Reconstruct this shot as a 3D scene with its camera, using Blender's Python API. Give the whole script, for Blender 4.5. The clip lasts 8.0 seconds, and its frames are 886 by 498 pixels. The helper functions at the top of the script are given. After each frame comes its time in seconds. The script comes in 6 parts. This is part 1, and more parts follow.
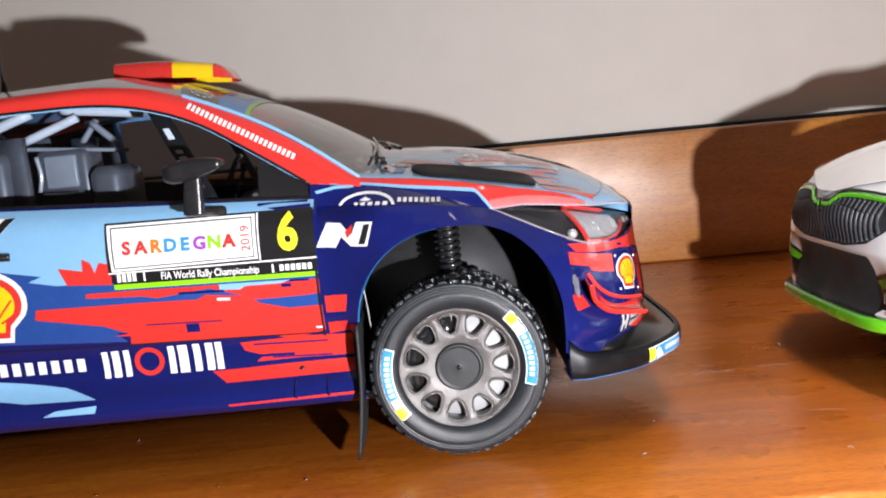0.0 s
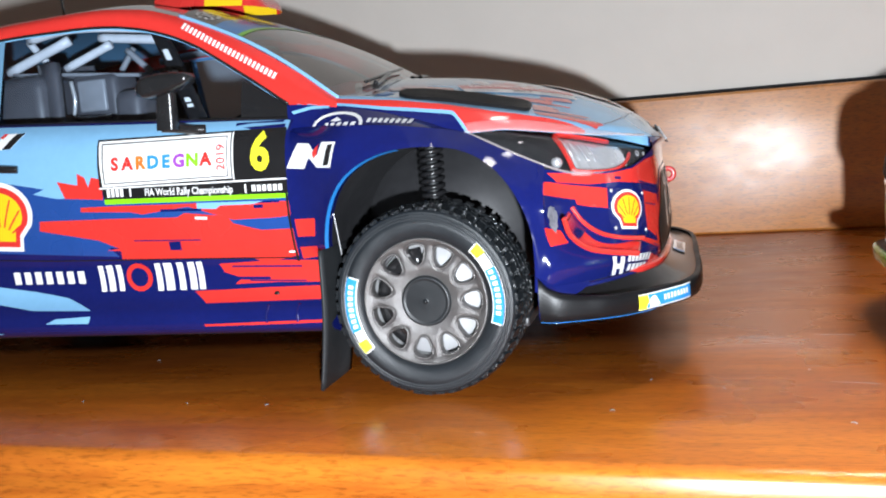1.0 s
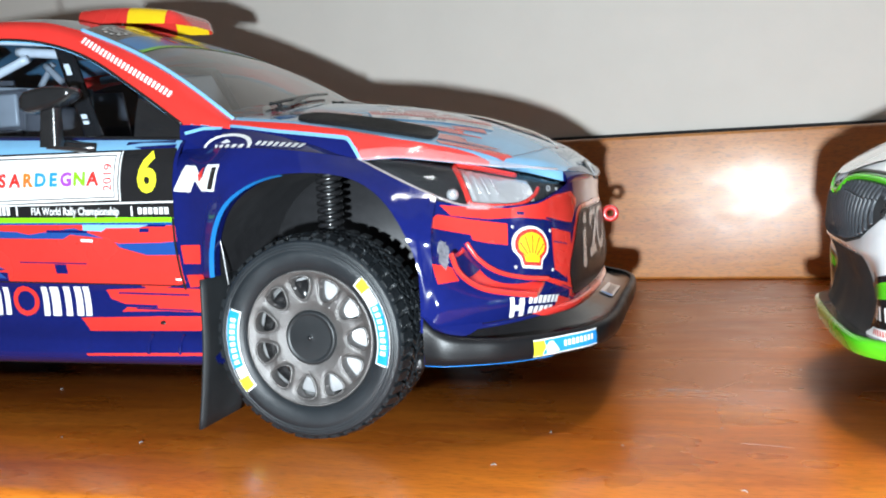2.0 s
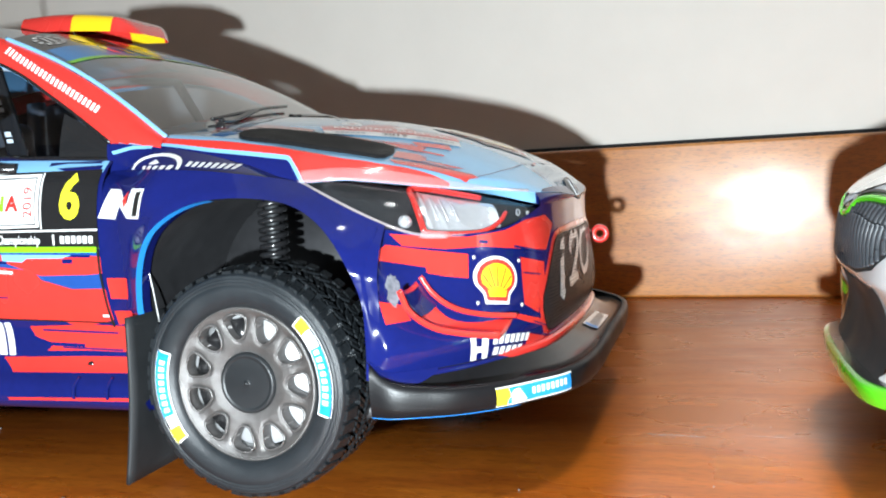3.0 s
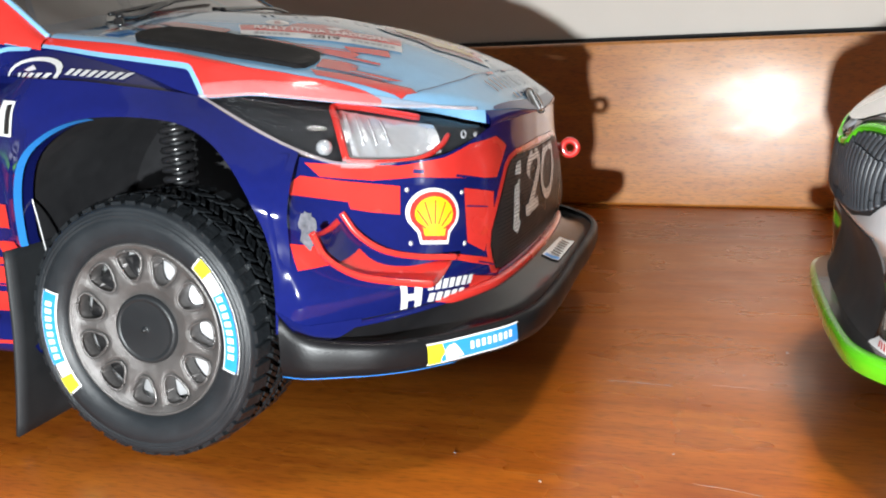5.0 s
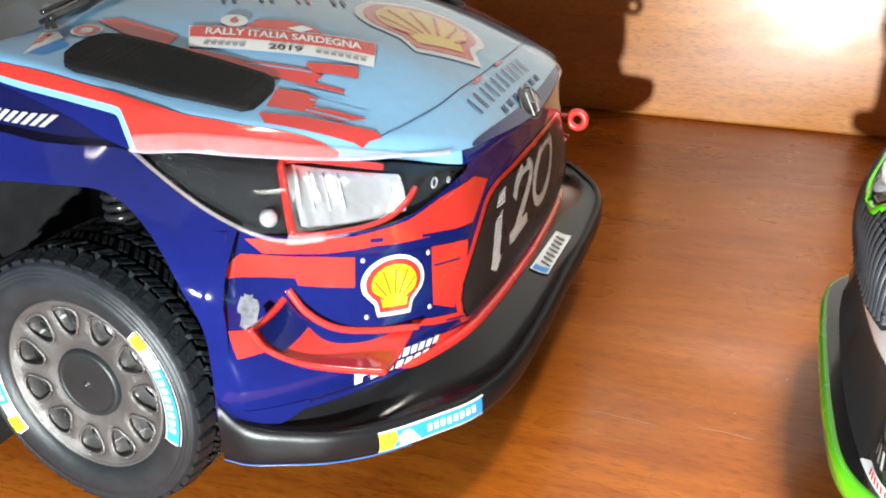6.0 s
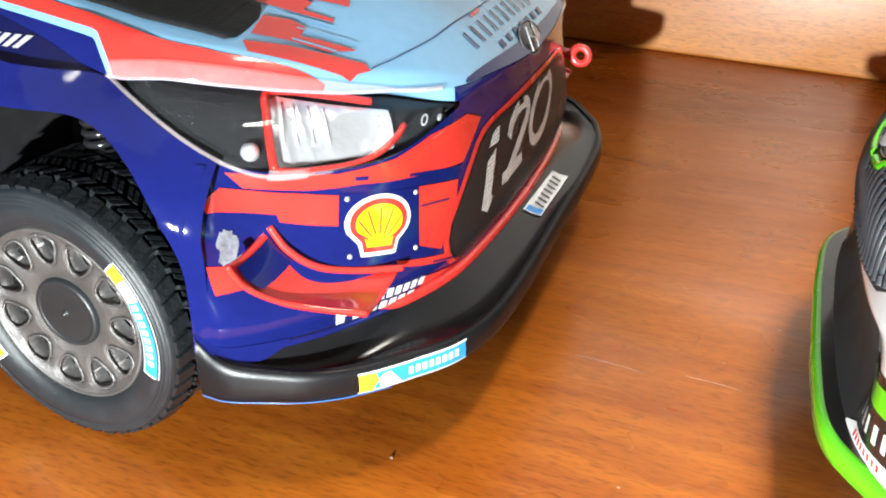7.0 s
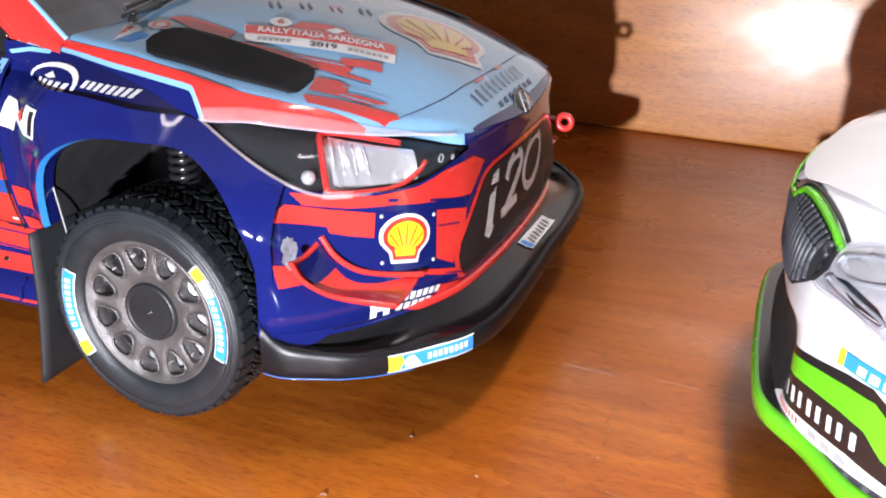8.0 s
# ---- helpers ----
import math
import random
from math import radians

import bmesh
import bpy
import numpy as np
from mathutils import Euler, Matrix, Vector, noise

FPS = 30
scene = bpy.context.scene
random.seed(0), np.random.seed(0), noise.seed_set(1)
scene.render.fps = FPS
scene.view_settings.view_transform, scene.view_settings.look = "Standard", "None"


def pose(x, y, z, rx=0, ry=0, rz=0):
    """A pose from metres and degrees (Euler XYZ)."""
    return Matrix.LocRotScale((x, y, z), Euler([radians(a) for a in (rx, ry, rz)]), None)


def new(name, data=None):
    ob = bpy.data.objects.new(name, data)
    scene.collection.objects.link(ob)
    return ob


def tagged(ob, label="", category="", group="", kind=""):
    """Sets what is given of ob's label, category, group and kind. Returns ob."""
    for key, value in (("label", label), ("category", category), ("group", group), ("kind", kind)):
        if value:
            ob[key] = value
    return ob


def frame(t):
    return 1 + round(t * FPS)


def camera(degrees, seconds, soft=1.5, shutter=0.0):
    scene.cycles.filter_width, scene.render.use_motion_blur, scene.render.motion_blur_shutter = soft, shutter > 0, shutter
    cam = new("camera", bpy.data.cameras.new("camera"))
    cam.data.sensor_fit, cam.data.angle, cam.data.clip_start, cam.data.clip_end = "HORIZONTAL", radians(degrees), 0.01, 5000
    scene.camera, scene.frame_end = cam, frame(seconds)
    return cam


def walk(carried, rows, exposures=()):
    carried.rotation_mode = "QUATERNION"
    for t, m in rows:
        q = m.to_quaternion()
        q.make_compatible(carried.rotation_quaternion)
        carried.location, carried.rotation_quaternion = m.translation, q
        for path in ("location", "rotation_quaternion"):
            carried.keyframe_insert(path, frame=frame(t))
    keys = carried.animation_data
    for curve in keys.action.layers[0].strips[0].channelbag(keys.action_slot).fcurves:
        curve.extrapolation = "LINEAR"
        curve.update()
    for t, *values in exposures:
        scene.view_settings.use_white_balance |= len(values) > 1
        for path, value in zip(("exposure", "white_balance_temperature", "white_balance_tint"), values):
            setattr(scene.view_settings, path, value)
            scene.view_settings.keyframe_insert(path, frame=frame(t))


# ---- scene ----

from mathutils.bvhtree import BVHTree

MM = 0.001  # all sizes below are in millimetres of a 1:18 model car on a shelf

# ---- camera ----
cam = camera(53.0, 8.0, soft=2.0, shutter=0.0)
PATH = [
    (0.0, 0.8, -169.1, 63.9, 82.43, 5.44, -0.13),
    (0.5, 19.0, -162.0, 57.4, 81.94, 5.93, 10.43),
    (1.0, 45.1, -153.6, 48.7, 82.40, 4.58, 14.33),
    (1.5, 58.3, -144.6, 47.0, 84.16, 3.09, 15.06),
    (1.7, 62.3, -141.4, 45.5, 84.60, 2.87, 15.35),
    (2.8, 66.9, -123.4, 47.9, 85.02, 2.54, 17.38),
    (3.0, 69.0, -117.5, 48.0, 85.22, 2.99, 17.09),
    (3.5, 68.5, -111.8, 44.7, 83.86, 3.45, 16.93),
    (4.0, 64.6, -102.7, 44.1, 83.67, 3.86, 16.96),
    (4.5, 60.9, -95.6, 41.9, 81.81, 3.35, 16.51),
    (5.0, 71.3, -95.8, 52.1, 77.69, 1.99, 16.77),
    (5.2, 75.3, -90.6, 58.8, 74.61, 1.89, 17.19),
    (6.3, 73.9, -71.1, 80.7, 63.40, -0.25, 20.51),
    (6.5, 74.2, -70.6, 79.9, 62.15, -0.73, 20.69),
    (7.0, 74.8, -69.1, 78.9, 60.89, -1.17, 20.96),
    (7.5, 77.6, -80.7, 77.5, 62.55, -1.81, 20.36),
    (8.0, 82.3, -97.6, 80.8, 67.02, -1.61, 20.53),
]
walk(cam, [(t, pose(x * MM, y * MM, z * MM, rx, ry, rz)) for t, x, y, z, rx, ry, rz in PATH],
     [(0.0, -0.38, 6800, 20), (0.5, -0.42, 6700, 18), (1.0, -0.32, 6300, 13), (1.5, -0.29, 6150, 8), (3.0, 0.16, 6250, 7), (3.5, 0.02, 6350, 7), (4.0, -0.26, 6500, 10), (4.5, -0.3, 6600, 10),
      (5.0, -0.16, 6650, 11), (6.4, 0.40, 6650, 7), (7.0, 0.40, 6650, 8), (7.5, -0.08, 6500, 14), (8.0, 0.04, 6500, 22)])

# ---- light: a fixed flash, two added fill lamps, and the dim room ----
# one still spot in place of a flash that moves with the lens
lamp = bpy.data.lights.new("flash", "POINT")
lamp.energy, lamp.color, lamp.shadow_soft_size = 6.4, (0.90, 0.97, 1.0), 0.0025
new("flash", lamp).matrix_world = pose(0.064, -0.196, 0.031)
# unseen fill lamp added overhead to lift the shelf and the shadows
overhead_fill = bpy.data.lights.new("overhead_fill", "AREA")
overhead_fill.energy, overhead_fill.color, overhead_fill.size = 0.24, (0.90, 0.95, 1.0), 0.6
new("overhead_fill", overhead_fill).matrix_world = pose(0.22, 0.10, 0.45)
# second added lamp with no source here; brightens the wood between the cars
shelf_fill = bpy.data.lights.new("shelf_fill", "AREA")
shelf_fill.energy, shelf_fill.color, shelf_fill.size, shelf_fill.spread = 0.38, (1.0, 0.96, 0.90), 0.13, radians(36)
new("shelf_fill", shelf_fill).matrix_world = pose(0.195, 0.015, 0.50)
world = bpy.data.worlds.new("room_air")
scene.world = world
world.use_nodes = True
world.node_tree.nodes["Background"].inputs[0].default_value = (0.80, 0.90, 1.0, 1)
world.node_tree.nodes["Background"].inputs[1].default_value = 0.052


# ---- materials ----
def mat(name, color, rough=0.5, metal=0.0, coat=0.0, vary=0.08, scale=600.0, bump=0.0, bump_scale=3000.0, spec=0.5, stretch=(1, 1, 1)):
    m = bpy.data.materials.new(name)
    m.use_nodes = True
    nt = m.node_tree
    b = nt.nodes["Principled BSDF"]
    b.inputs["Roughness"].default_value = rough
    b.inputs["Metallic"].default_value = metal
    b.inputs["Coat Weight"].default_value = coat
    b.inputs["Coat Roughness"].default_value = 0.04
    b.inputs["Specular IOR Level"].default_value = spec
    co = nt.nodes.new("ShaderNodeTexCoord")
    mp = nt.nodes.new("ShaderNodeMapping")
    mp.inputs["Scale"].default_value = stretch
    nt.links.new(co.outputs["Object"], mp.inputs["Vector"])
    n1 = nt.nodes.new("ShaderNodeTexNoise")
    n1.inputs["Scale"].default_value = scale
    n1.inputs["Detail"].default_value = 5
    n2 = nt.nodes.new("ShaderNodeTexNoise")
    n2.inputs["Scale"].default_value = scale * 0.13
    add = nt.nodes.new("ShaderNodeMath")
    add.operation = "ADD"
    for n in (n1, n2):
        nt.links.new(mp.outputs["Vector"], n.inputs["Vector"])
    nt.links.new(n1.outputs["Fac"], add.inputs[0])
    nt.links.new(n2.outputs["Fac"], add.inputs[1])
    ramp = nt.nodes.new("ShaderNodeMapRange")
    ramp.inputs["From Min"].default_value, ramp.inputs["From Max"].default_value = 0.6, 1.4
    ramp.inputs["To Min"].default_value, ramp.inputs["To Max"].default_value = 1 - vary, 1 + vary
    nt.links.new(add.outputs[0], ramp.inputs["Value"])
    mix = nt.nodes.new("ShaderNodeVectorMath")
    mix.operation = "SCALE"
    mix.inputs[0].default_value = color
    nt.links.new(ramp.outputs[0], mix.inputs["Scale"])
    nt.links.new(mix.outputs[0], b.inputs["Base Color"])
    rr = nt.nodes.new("ShaderNodeMapRange")
    rr.inputs["From Min"].default_value, rr.inputs["From Max"].default_value = 0.3, 0.7
    rr.inputs["To Min"].default_value, rr.inputs["To Max"].default_value = max(0.0, rough * 0.8), min(1.0, rough * 1.25)
    nt.links.new(n2.outputs["Fac"], rr.inputs["Value"])
    nt.links.new(rr.outputs[0], b.inputs["Roughness"])
    if bump:
        n3 = nt.nodes.new("ShaderNodeTexNoise")
        n3.inputs["Scale"].default_value = bump_scale
        n3.inputs["Detail"].default_value = 3
        nt.links.new(mp.outputs["Vector"], n3.inputs["Vector"])
        bp = nt.nodes.new("ShaderNodeBump")
        bp.inputs["Strength"].default_value = bump
        bp.inputs["Distance"].default_value = 0.0002
        nt.links.new(n3.outputs["Fac"], bp.inputs["Height"])
        nt.links.new(bp.outputs[0], b.inputs["Normal"])
    return m


def wood_mat(name, dark, light, rough, turn=0.0, coat=0.35, coat_rough=0.13, brushed=0.0):
    """Lacquered reddish wood: long grain, darker streaks and short pores, all along x."""
    m = bpy.data.materials.new(name)
    m.use_nodes = True
    nt = m.node_tree
    b = nt.nodes["Principled BSDF"]
    co = nt.nodes.new("ShaderNodeTexCoord")

    def noise_at(sx, sy, sz, detail, warp=0.0):
        mp = nt.nodes.new("ShaderNodeMapping")
        mp.inputs["Scale"].default_value = (sx, sy, sz)
        mp.inputs["Rotation"].default_value = (0, 0, radians(turn))
        nt.links.new(co.outputs["Object"], mp.inputs["Vector"])
        n = nt.nodes.new("ShaderNodeTexNoise")
        n.inputs["Scale"].default_value = 1.0
        n.inputs["Detail"].default_value = detail
        n.inputs["Distortion"].default_value = warp
        nt.links.new(mp.outputs["Vector"], n.inputs["Vector"])
        return n.outputs["Fac"]

    def rescale(fac, a, b2, c, d):
        r = nt.nodes.new("ShaderNodeMapRange")
        for k, v in zip(("From Min", "From Max", "To Min", "To Max"), (a, b2, c, d)):
            r.inputs[k].default_value = v
        nt.links.new(fac, r.inputs["Value"])
        return r.outputs[0]

    def blend(kind, a, b2):
        x = nt.nodes.new("ShaderNodeMath")
        x.operation = kind
        nt.links.new(a, x.inputs[0])
        nt.links.new(b2, x.inputs[1])
        return x.outputs[0]

    broad = rescale(noise_at(7, 34, 34, 3, 0.9), 0.3, 0.7, 0.1, 0.6)
    fine = rescale(noise_at(60, 420, 420, 4, 0.6), 0.3, 0.7, 0.0, 0.3)
    tone = blend("ADD", broad, fine)
    ramp = nt.nodes.new("ShaderNodeMix")
    ramp.data_type = "RGBA"
    ramp.inputs[6].default_value, ramp.inputs[7].default_value = (*dark, 1), (*light, 1)
    nt.links.new(tone, ramp.inputs[0])
    pores = rescale(noise_at(420, 2300, 2300, 3), 0.50, 0.68, 1.05, 0.68)
    sc = nt.nodes.new("ShaderNodeVectorMath")
    sc.operation = "SCALE"
    nt.links.new(ramp.outputs[2], sc.inputs[0])
    nt.links.new(pores, sc.inputs["Scale"])
    nt.links.new(sc.outputs[0], b.inputs["Base Color"])
    nt.links.new(rescale(noise_at(40, 60, 60, 3), 0.3, 0.7, rough * 0.8, rough * 1.3), b.inputs["Roughness"])
    b.inputs["Specular IOR Level"].default_value = 0.45
    b.inputs["Coat Weight"].default_value = coat
    b.inputs["Coat Roughness"].default_value = coat_rough
    if brushed:
        # the grain spreads reflections across its own run
        tg = nt.nodes.new("ShaderNodeTangent")
        tg.direction_type, tg.axis = "RADIAL", "X"
        nt.links.new(tg.outputs[0], b.inputs["Tangent"])
        b.inputs["Anisotropic"].default_value = brushed
        b.inputs["IOR"].default_value = 1.6
        b.inputs["Specular IOR Level"].default_value = 0.9
    bp = nt.nodes.new("ShaderNodeBump")
    bp.inputs["Strength"].default_value, bp.inputs["Distance"].default_value = 0.18, 0.0003
    nt.links.new(fine, bp.inputs["Height"])
    nt.links.new(bp.outputs[0], b.inputs["Normal"])
    return m


def glass_mat(name, tint, rough=0.03, gloss=1.0, least=0.05):
    """Thin clear or smoked plastic: tinted see-through, with a mirror sheen."""
    m = bpy.data.materials.new(name)
    m.use_nodes = True
    nt = m.node_tree
    nt.nodes.remove(nt.nodes["Principled BSDF"])
    tr = nt.nodes.new("ShaderNodeBsdfTransparent")
    tr.inputs[0].default_value = (*tint, 1)
    gl = nt.nodes.new("ShaderNodeBsdfGlossy")
    gl.inputs["Color"].default_value = (gloss, gloss, gloss, 1)
    gl.inputs["Roughness"].default_value = rough
    lw = nt.nodes.new("ShaderNodeLayerWeight")
    lw.inputs["Blend"].default_value = 0.5
    pw = nt.nodes.new("ShaderNodeMath")
    pw.operation, pw.inputs[1].default_value = "POWER", 4.0
    mr = nt.nodes.new("ShaderNodeMapRange")
    mr.inputs["To Min"].default_value, mr.inputs["To Max"].default_value = least, 0.9
    nt.links.new(lw.outputs["Facing"], pw.inputs[0])
    nt.links.new(pw.outputs[0], mr.inputs["Value"])
    mx = nt.nodes.new("ShaderNodeMixShader")
    nt.links.new(mr.outputs[0], mx.inputs[0])
    nt.links.new(tr.outputs[0], mx.inputs[1])
    nt.links.new(gl.outputs[0], mx.inputs[2])
    nt.links.new(mx.outputs[0], nt.nodes["Material Output"].inputs[0])
    return m


def milky_mat(name, color, amount):
    """Clear plastic that scatters part of the light."""
    m = mat(name, color, 0.12, coat=0.8, vary=0.3, scale=900)
    m.node_tree.nodes["Principled BSDF"].inputs["Alpha"].default_value = amount
    return m


NAVY = mat("navy_gloss_paint", (0.006, 0.010, 0.092), 0.08, coat=0.2, vary=0.10, scale=900)
BLUE = mat("light_blue_paint", (0.20, 0.43, 0.66), 0.22, coat=1.0, vary=0.05)
SKY = mat("bright_blue_trim", (0.03, 0.25, 0.70), 0.25, coat=0.5, vary=0.06)
RED = mat("red_paint", (0.64, 0.034, 0.027), 0.24, coat=1.0, vary=0.06)
WHITE = mat("white_print", (0.80, 0.80, 0.79), 0.3, coat=1.0, vary=0.03)
CHALK = mat("white_gloss_paint", (0.64, 0.65, 0.66), 0.16, coat=0.7, vary=0.03)
YELLOW = mat("yellow_print", (0.85, 0.55, 0.01), 0.3, coat=1.0, vary=0.05)
LEMON = mat("lemon_print", (0.85, 0.82, 0.03), 0.3, coat=0.3, vary=0.05)
ORANGE = mat("orange_print", (0.85, 0.17, 0.01), 0.3, coat=0.3, vary=0.05)
CYAN = mat("blue_print", (0.02, 0.24, 0.62), 0.3, coat=0.3, vary=0.06)
MIDBLUE = mat("mid_blue_print", (0.015, 0.06, 0.25), 0.25, coat=0.5, vary=0.06)
LEAF = mat("green_trim_paint", (0.09, 0.46, 0.012), 0.25, coat=0.6, vary=0.05)
LIME = mat("lime_print", (0.22, 0.62, 0.01), 0.3, coat=0.3, vary=0.05)
GREY = mat("grey_print", (0.30, 0.30, 0.31), 0.35, vary=0.06)
PURPLE = mat("purple_print", (0.30, 0.05, 0.42), 0.35, vary=0.06)
BLACK = mat("black_gloss_plastic", (0.012, 0.012, 0.013), 0.22, coat=0.4, vary=0.15)
CARBON = mat("black_satin_plastic", (0.014, 0.014, 0.015), 0.27, vary=0.2, bump=0.12, bump_scale=4000)
LIPMAT = mat("black_lip_plastic", (0.006, 0.006, 0.007), 0.42, vary=0.2, bump=0.1, bump_scale=4000, spec=0.25)
VENTM = mat("black_vent_plastic", (0.008, 0.008, 0.009), 0.55, vary=0.2, bump=0.4, bump_scale=2500, spec=0.2)
VALMAT = mat("black_valance_gloss", (0.008, 0.008, 0.009), 0.20, coat=0.15, vary=0.2, spec=0.3)
MATT = mat("black_matt_plastic", (0.014, 0.016, 0.018), 0.6, vary=0.2, bump=0.2, bump_scale=5000)
LINER = mat("dark_grey_liner", (0.022, 0.022, 0.024), 0.5, vary=0.25, bump=0.1)
TREADM = mat("tread_rubber", (0.012, 0.014, 0.016), 0.24, vary=0.25, scale=800, bump=0.8, bump_scale=1800)
RUBBER = mat("tyre_rubber", (0.013, 0.016, 0.019), 0.40, vary=0.25, scale=800, bump=0.35, bump_scale=5000)
RIM = mat("gunmetal_rim", (0.155, 0.148, 0.145), 0.38, metal=0.7, vary=0.15, scale=1500, bump=0.5, bump_scale=7000)
CAP = mat("hub_cap_plastic", (0.012, 0.014, 0.016), 0.45, vary=0.12, bump=0.2, bump_scale=6000)
SILVER = mat("silver_metal", (0.62, 0.62, 0.62), 0.30, metal=0.45, vary=0.1)
CHROME = mat("chrome_reflector", (0.84, 0.85, 0.86), 0.24, metal=0.62, vary=0.12, scale=1500, bump=0.8, bump_scale=900)
DISC = mat("brake_disc_metal", (0.46, 0.46, 0.47), 0.35, metal=0.2, vary=0.1)
SEATM = mat("seat_shell", (0.085, 0.085, 0.095), 0.35, vary=0.25, coat=0.3)
RIBM = mat("grille_rib_plastic", (0.03, 0.034, 0.04), 0.4, vary=0.2)
DULL = mat("dull_grey_tube", (0.26, 0.27, 0.29), 0.4, vary=0.2)
CAGE = mat("cage_paint", (0.72, 0.73, 0.75), 0.35, vary=0.1)
SCUFF = mat("grey_scuffed_filler", (0.15, 0.155, 0.18), 0.6, vary=0.6, scale=1800)
GLASS = glass_mat("tinted_window", (0.80, 0.87, 0.95), 0.03)
SCREEN = glass_mat("windscreen_glass", (0.52, 0.50, 0.47), 0.08, 1.0, 0.22)
CLEAR = milky_mat("clear_flange", (0.72, 0.62, 0.64), 0.20)
LENS = glass_mat("clear_lens", (0.92, 0.93, 0.95), 0.03, 0.5)
WOOD = wood_mat("shelf_wood", (0.195, 0.029, 0.004), (0.62, 0.190, 0.017), 0.28, 3.0, 0.14)
WOOD2 = wood_mat("board_wood", (0.37, 0.10, 0.010), (0.74, 0.30, 0.034), 0.38, 0.0, 0.38, 0.32, 0.6)
PLASTER = mat("beige_plaster", (0.79, 0.735, 0.675), 0.85, vary=0.035, scale=60, bump=0.25, bump_scale=350)


# ---- mesh helpers (millimetres in, metres out) ----
def link(name, bm, material, parent=None, label="", smooth=True):
    bmesh.ops.recalc_face_normals(bm, faces=bm.faces)
    bm.transform(Matrix.Scale(MM, 4))
    me = bpy.data.meshes.new(name)
    bm.to_mesh(me)
    bm.free()
    if smooth:
        for p in me.polygons:
            p.use_smooth = True
    ob = new(name, me)
    for mm in material if isinstance(material, (list, tuple)) else [material]:
        me.materials.append(mm)
    if parent:
        ob.parent = parent
        ob.matrix_parent_inverse = parent.matrix_world.inverted()
    if label:
        ob["label"] = label
    return ob


def part(name, bm, material, parent, label="", smooth=True):
    return link(name, bm, material, parent, label, smooth)


def base(name, x, y, z=0.0):
    """An Empty at the foot of a thing made of parts."""
    e = new(name)
    e.empty_display_size = 0.01
    e.matrix_world = pose(x * MM, y * MM, z * MM)
    return e


def curve(points):
    """Catmull-Rom through points (tuples), as a function of 0..1 by equal steps of the points."""
    p = [Vector(q) if len(q) > 1 else Vector((q[0], 0)) for q in points]
    p = [2 * p[0] - p[1]] + p + [2 * p[-1] - p[-2]]
    n = len(p) - 3

    def at(t):
        t = min(max(t, 0.0), 1.0) * n
        i = min(int(t), n - 1)
        f = t - i
        a, b, c, d = p[i:i + 4]
        return 0.5 * ((2 * b) + (c - a) * f + (2 * a - 5 * b + 4 * c - d) * f * f + (3 * b - a - 3 * c + d) * f ** 3)
    return at


def table(pairs):
    """A smooth y(x) through a few knots."""
    xs, ys = [p[0] for p in pairs], [p[1] for p in pairs]
    n = len(xs)
    h = [xs[i + 1] - xs[i] for i in range(n - 1)]
    d = [(ys[i + 1] - ys[i]) / h[i] for i in range(n - 1)]
    m = [d[0]] + [0 if d[i - 1] * d[i] <= 0 else 2 * d[i - 1] * d[i] / (d[i - 1] + d[i]) for i in range(1, n - 1)] + [d[-1]]

    def at(x):
        if x <= xs[0]:
            return ys[0]
        if x >= xs[-1]:
            return ys[-1]
        i = max(k for k in range(n - 1) if xs[k] <= x)
        t = (x - xs[i]) / h[i]
        return ((2 * t ** 3 - 3 * t * t + 1) * ys[i] + (t ** 3 - 2 * t * t + t) * h[i] * m[i]
                + (-2 * t ** 3 + 3 * t * t) * ys[i + 1] + (t ** 3 - t * t) * h[i] * m[i + 1])
    return at


def sheet(fn, nu, nv, closed=False):
    """A grid surface fn(u, v), u and v in 0..1."""
    bm = bmesh.new()
    rows = [[bm.verts.new(fn(i / nu, j / nv)) for j in range(nv + (0 if closed else 1))] for i in range(nu + 1)]
    w = len(rows[0])
    for i in range(nu):
        for j in range(w if closed else w - 1):
            k = (j + 1) % w
            try:
                bm.faces.new((rows[i][j], rows[i + 1][j], rows[i + 1][k], rows[i][k]))
            except ValueError:
                pass
    return bm


def thick(bm, t):
    bmesh.ops.recalc_face_normals(bm, faces=bm.faces)
    bmesh.ops.solidify(bm, geom=bm.faces[:], thickness=t)
    return bm


def box(x0, x1, y0, y1, z0, z1, bevel=0.0, segments=2):
    bm = bmesh.new()
    bmesh.ops.create_cube(bm, size=1)
    bm.transform(Matrix.Translation(((x0 + x1) / 2, (y0 + y1) / 2, (z0 + z1) / 2)) @ Matrix.Diagonal((x1 - x0, y1 - y0, z1 - z0, 1)))
    if bevel:
        bmesh.ops.bevel(bm, geom=bm.edges[:], offset=bevel, segments=segments, profile=0.5, affect="EDGES")
    return bm


def lathe(profile, seg=96, axis="y", at=(0, 0, 0)):
    """Profile of (radius, along) turned round an axis."""
    def fn(u, v):
        r, a = profile[round(u * (len(profile) - 1))]
        c, s = math.cos(2 * math.pi * v) * r, math.sin(2 * math.pi * v) * r
        p = {"y": (c, a, s), "z": (c, s, a), "x": (a, c, s)}[axis]
        return (p[0] + at[0], p[1] + at[1], p[2] + at[2])
    return sheet(fn, len(profile) - 1, seg, closed=True)


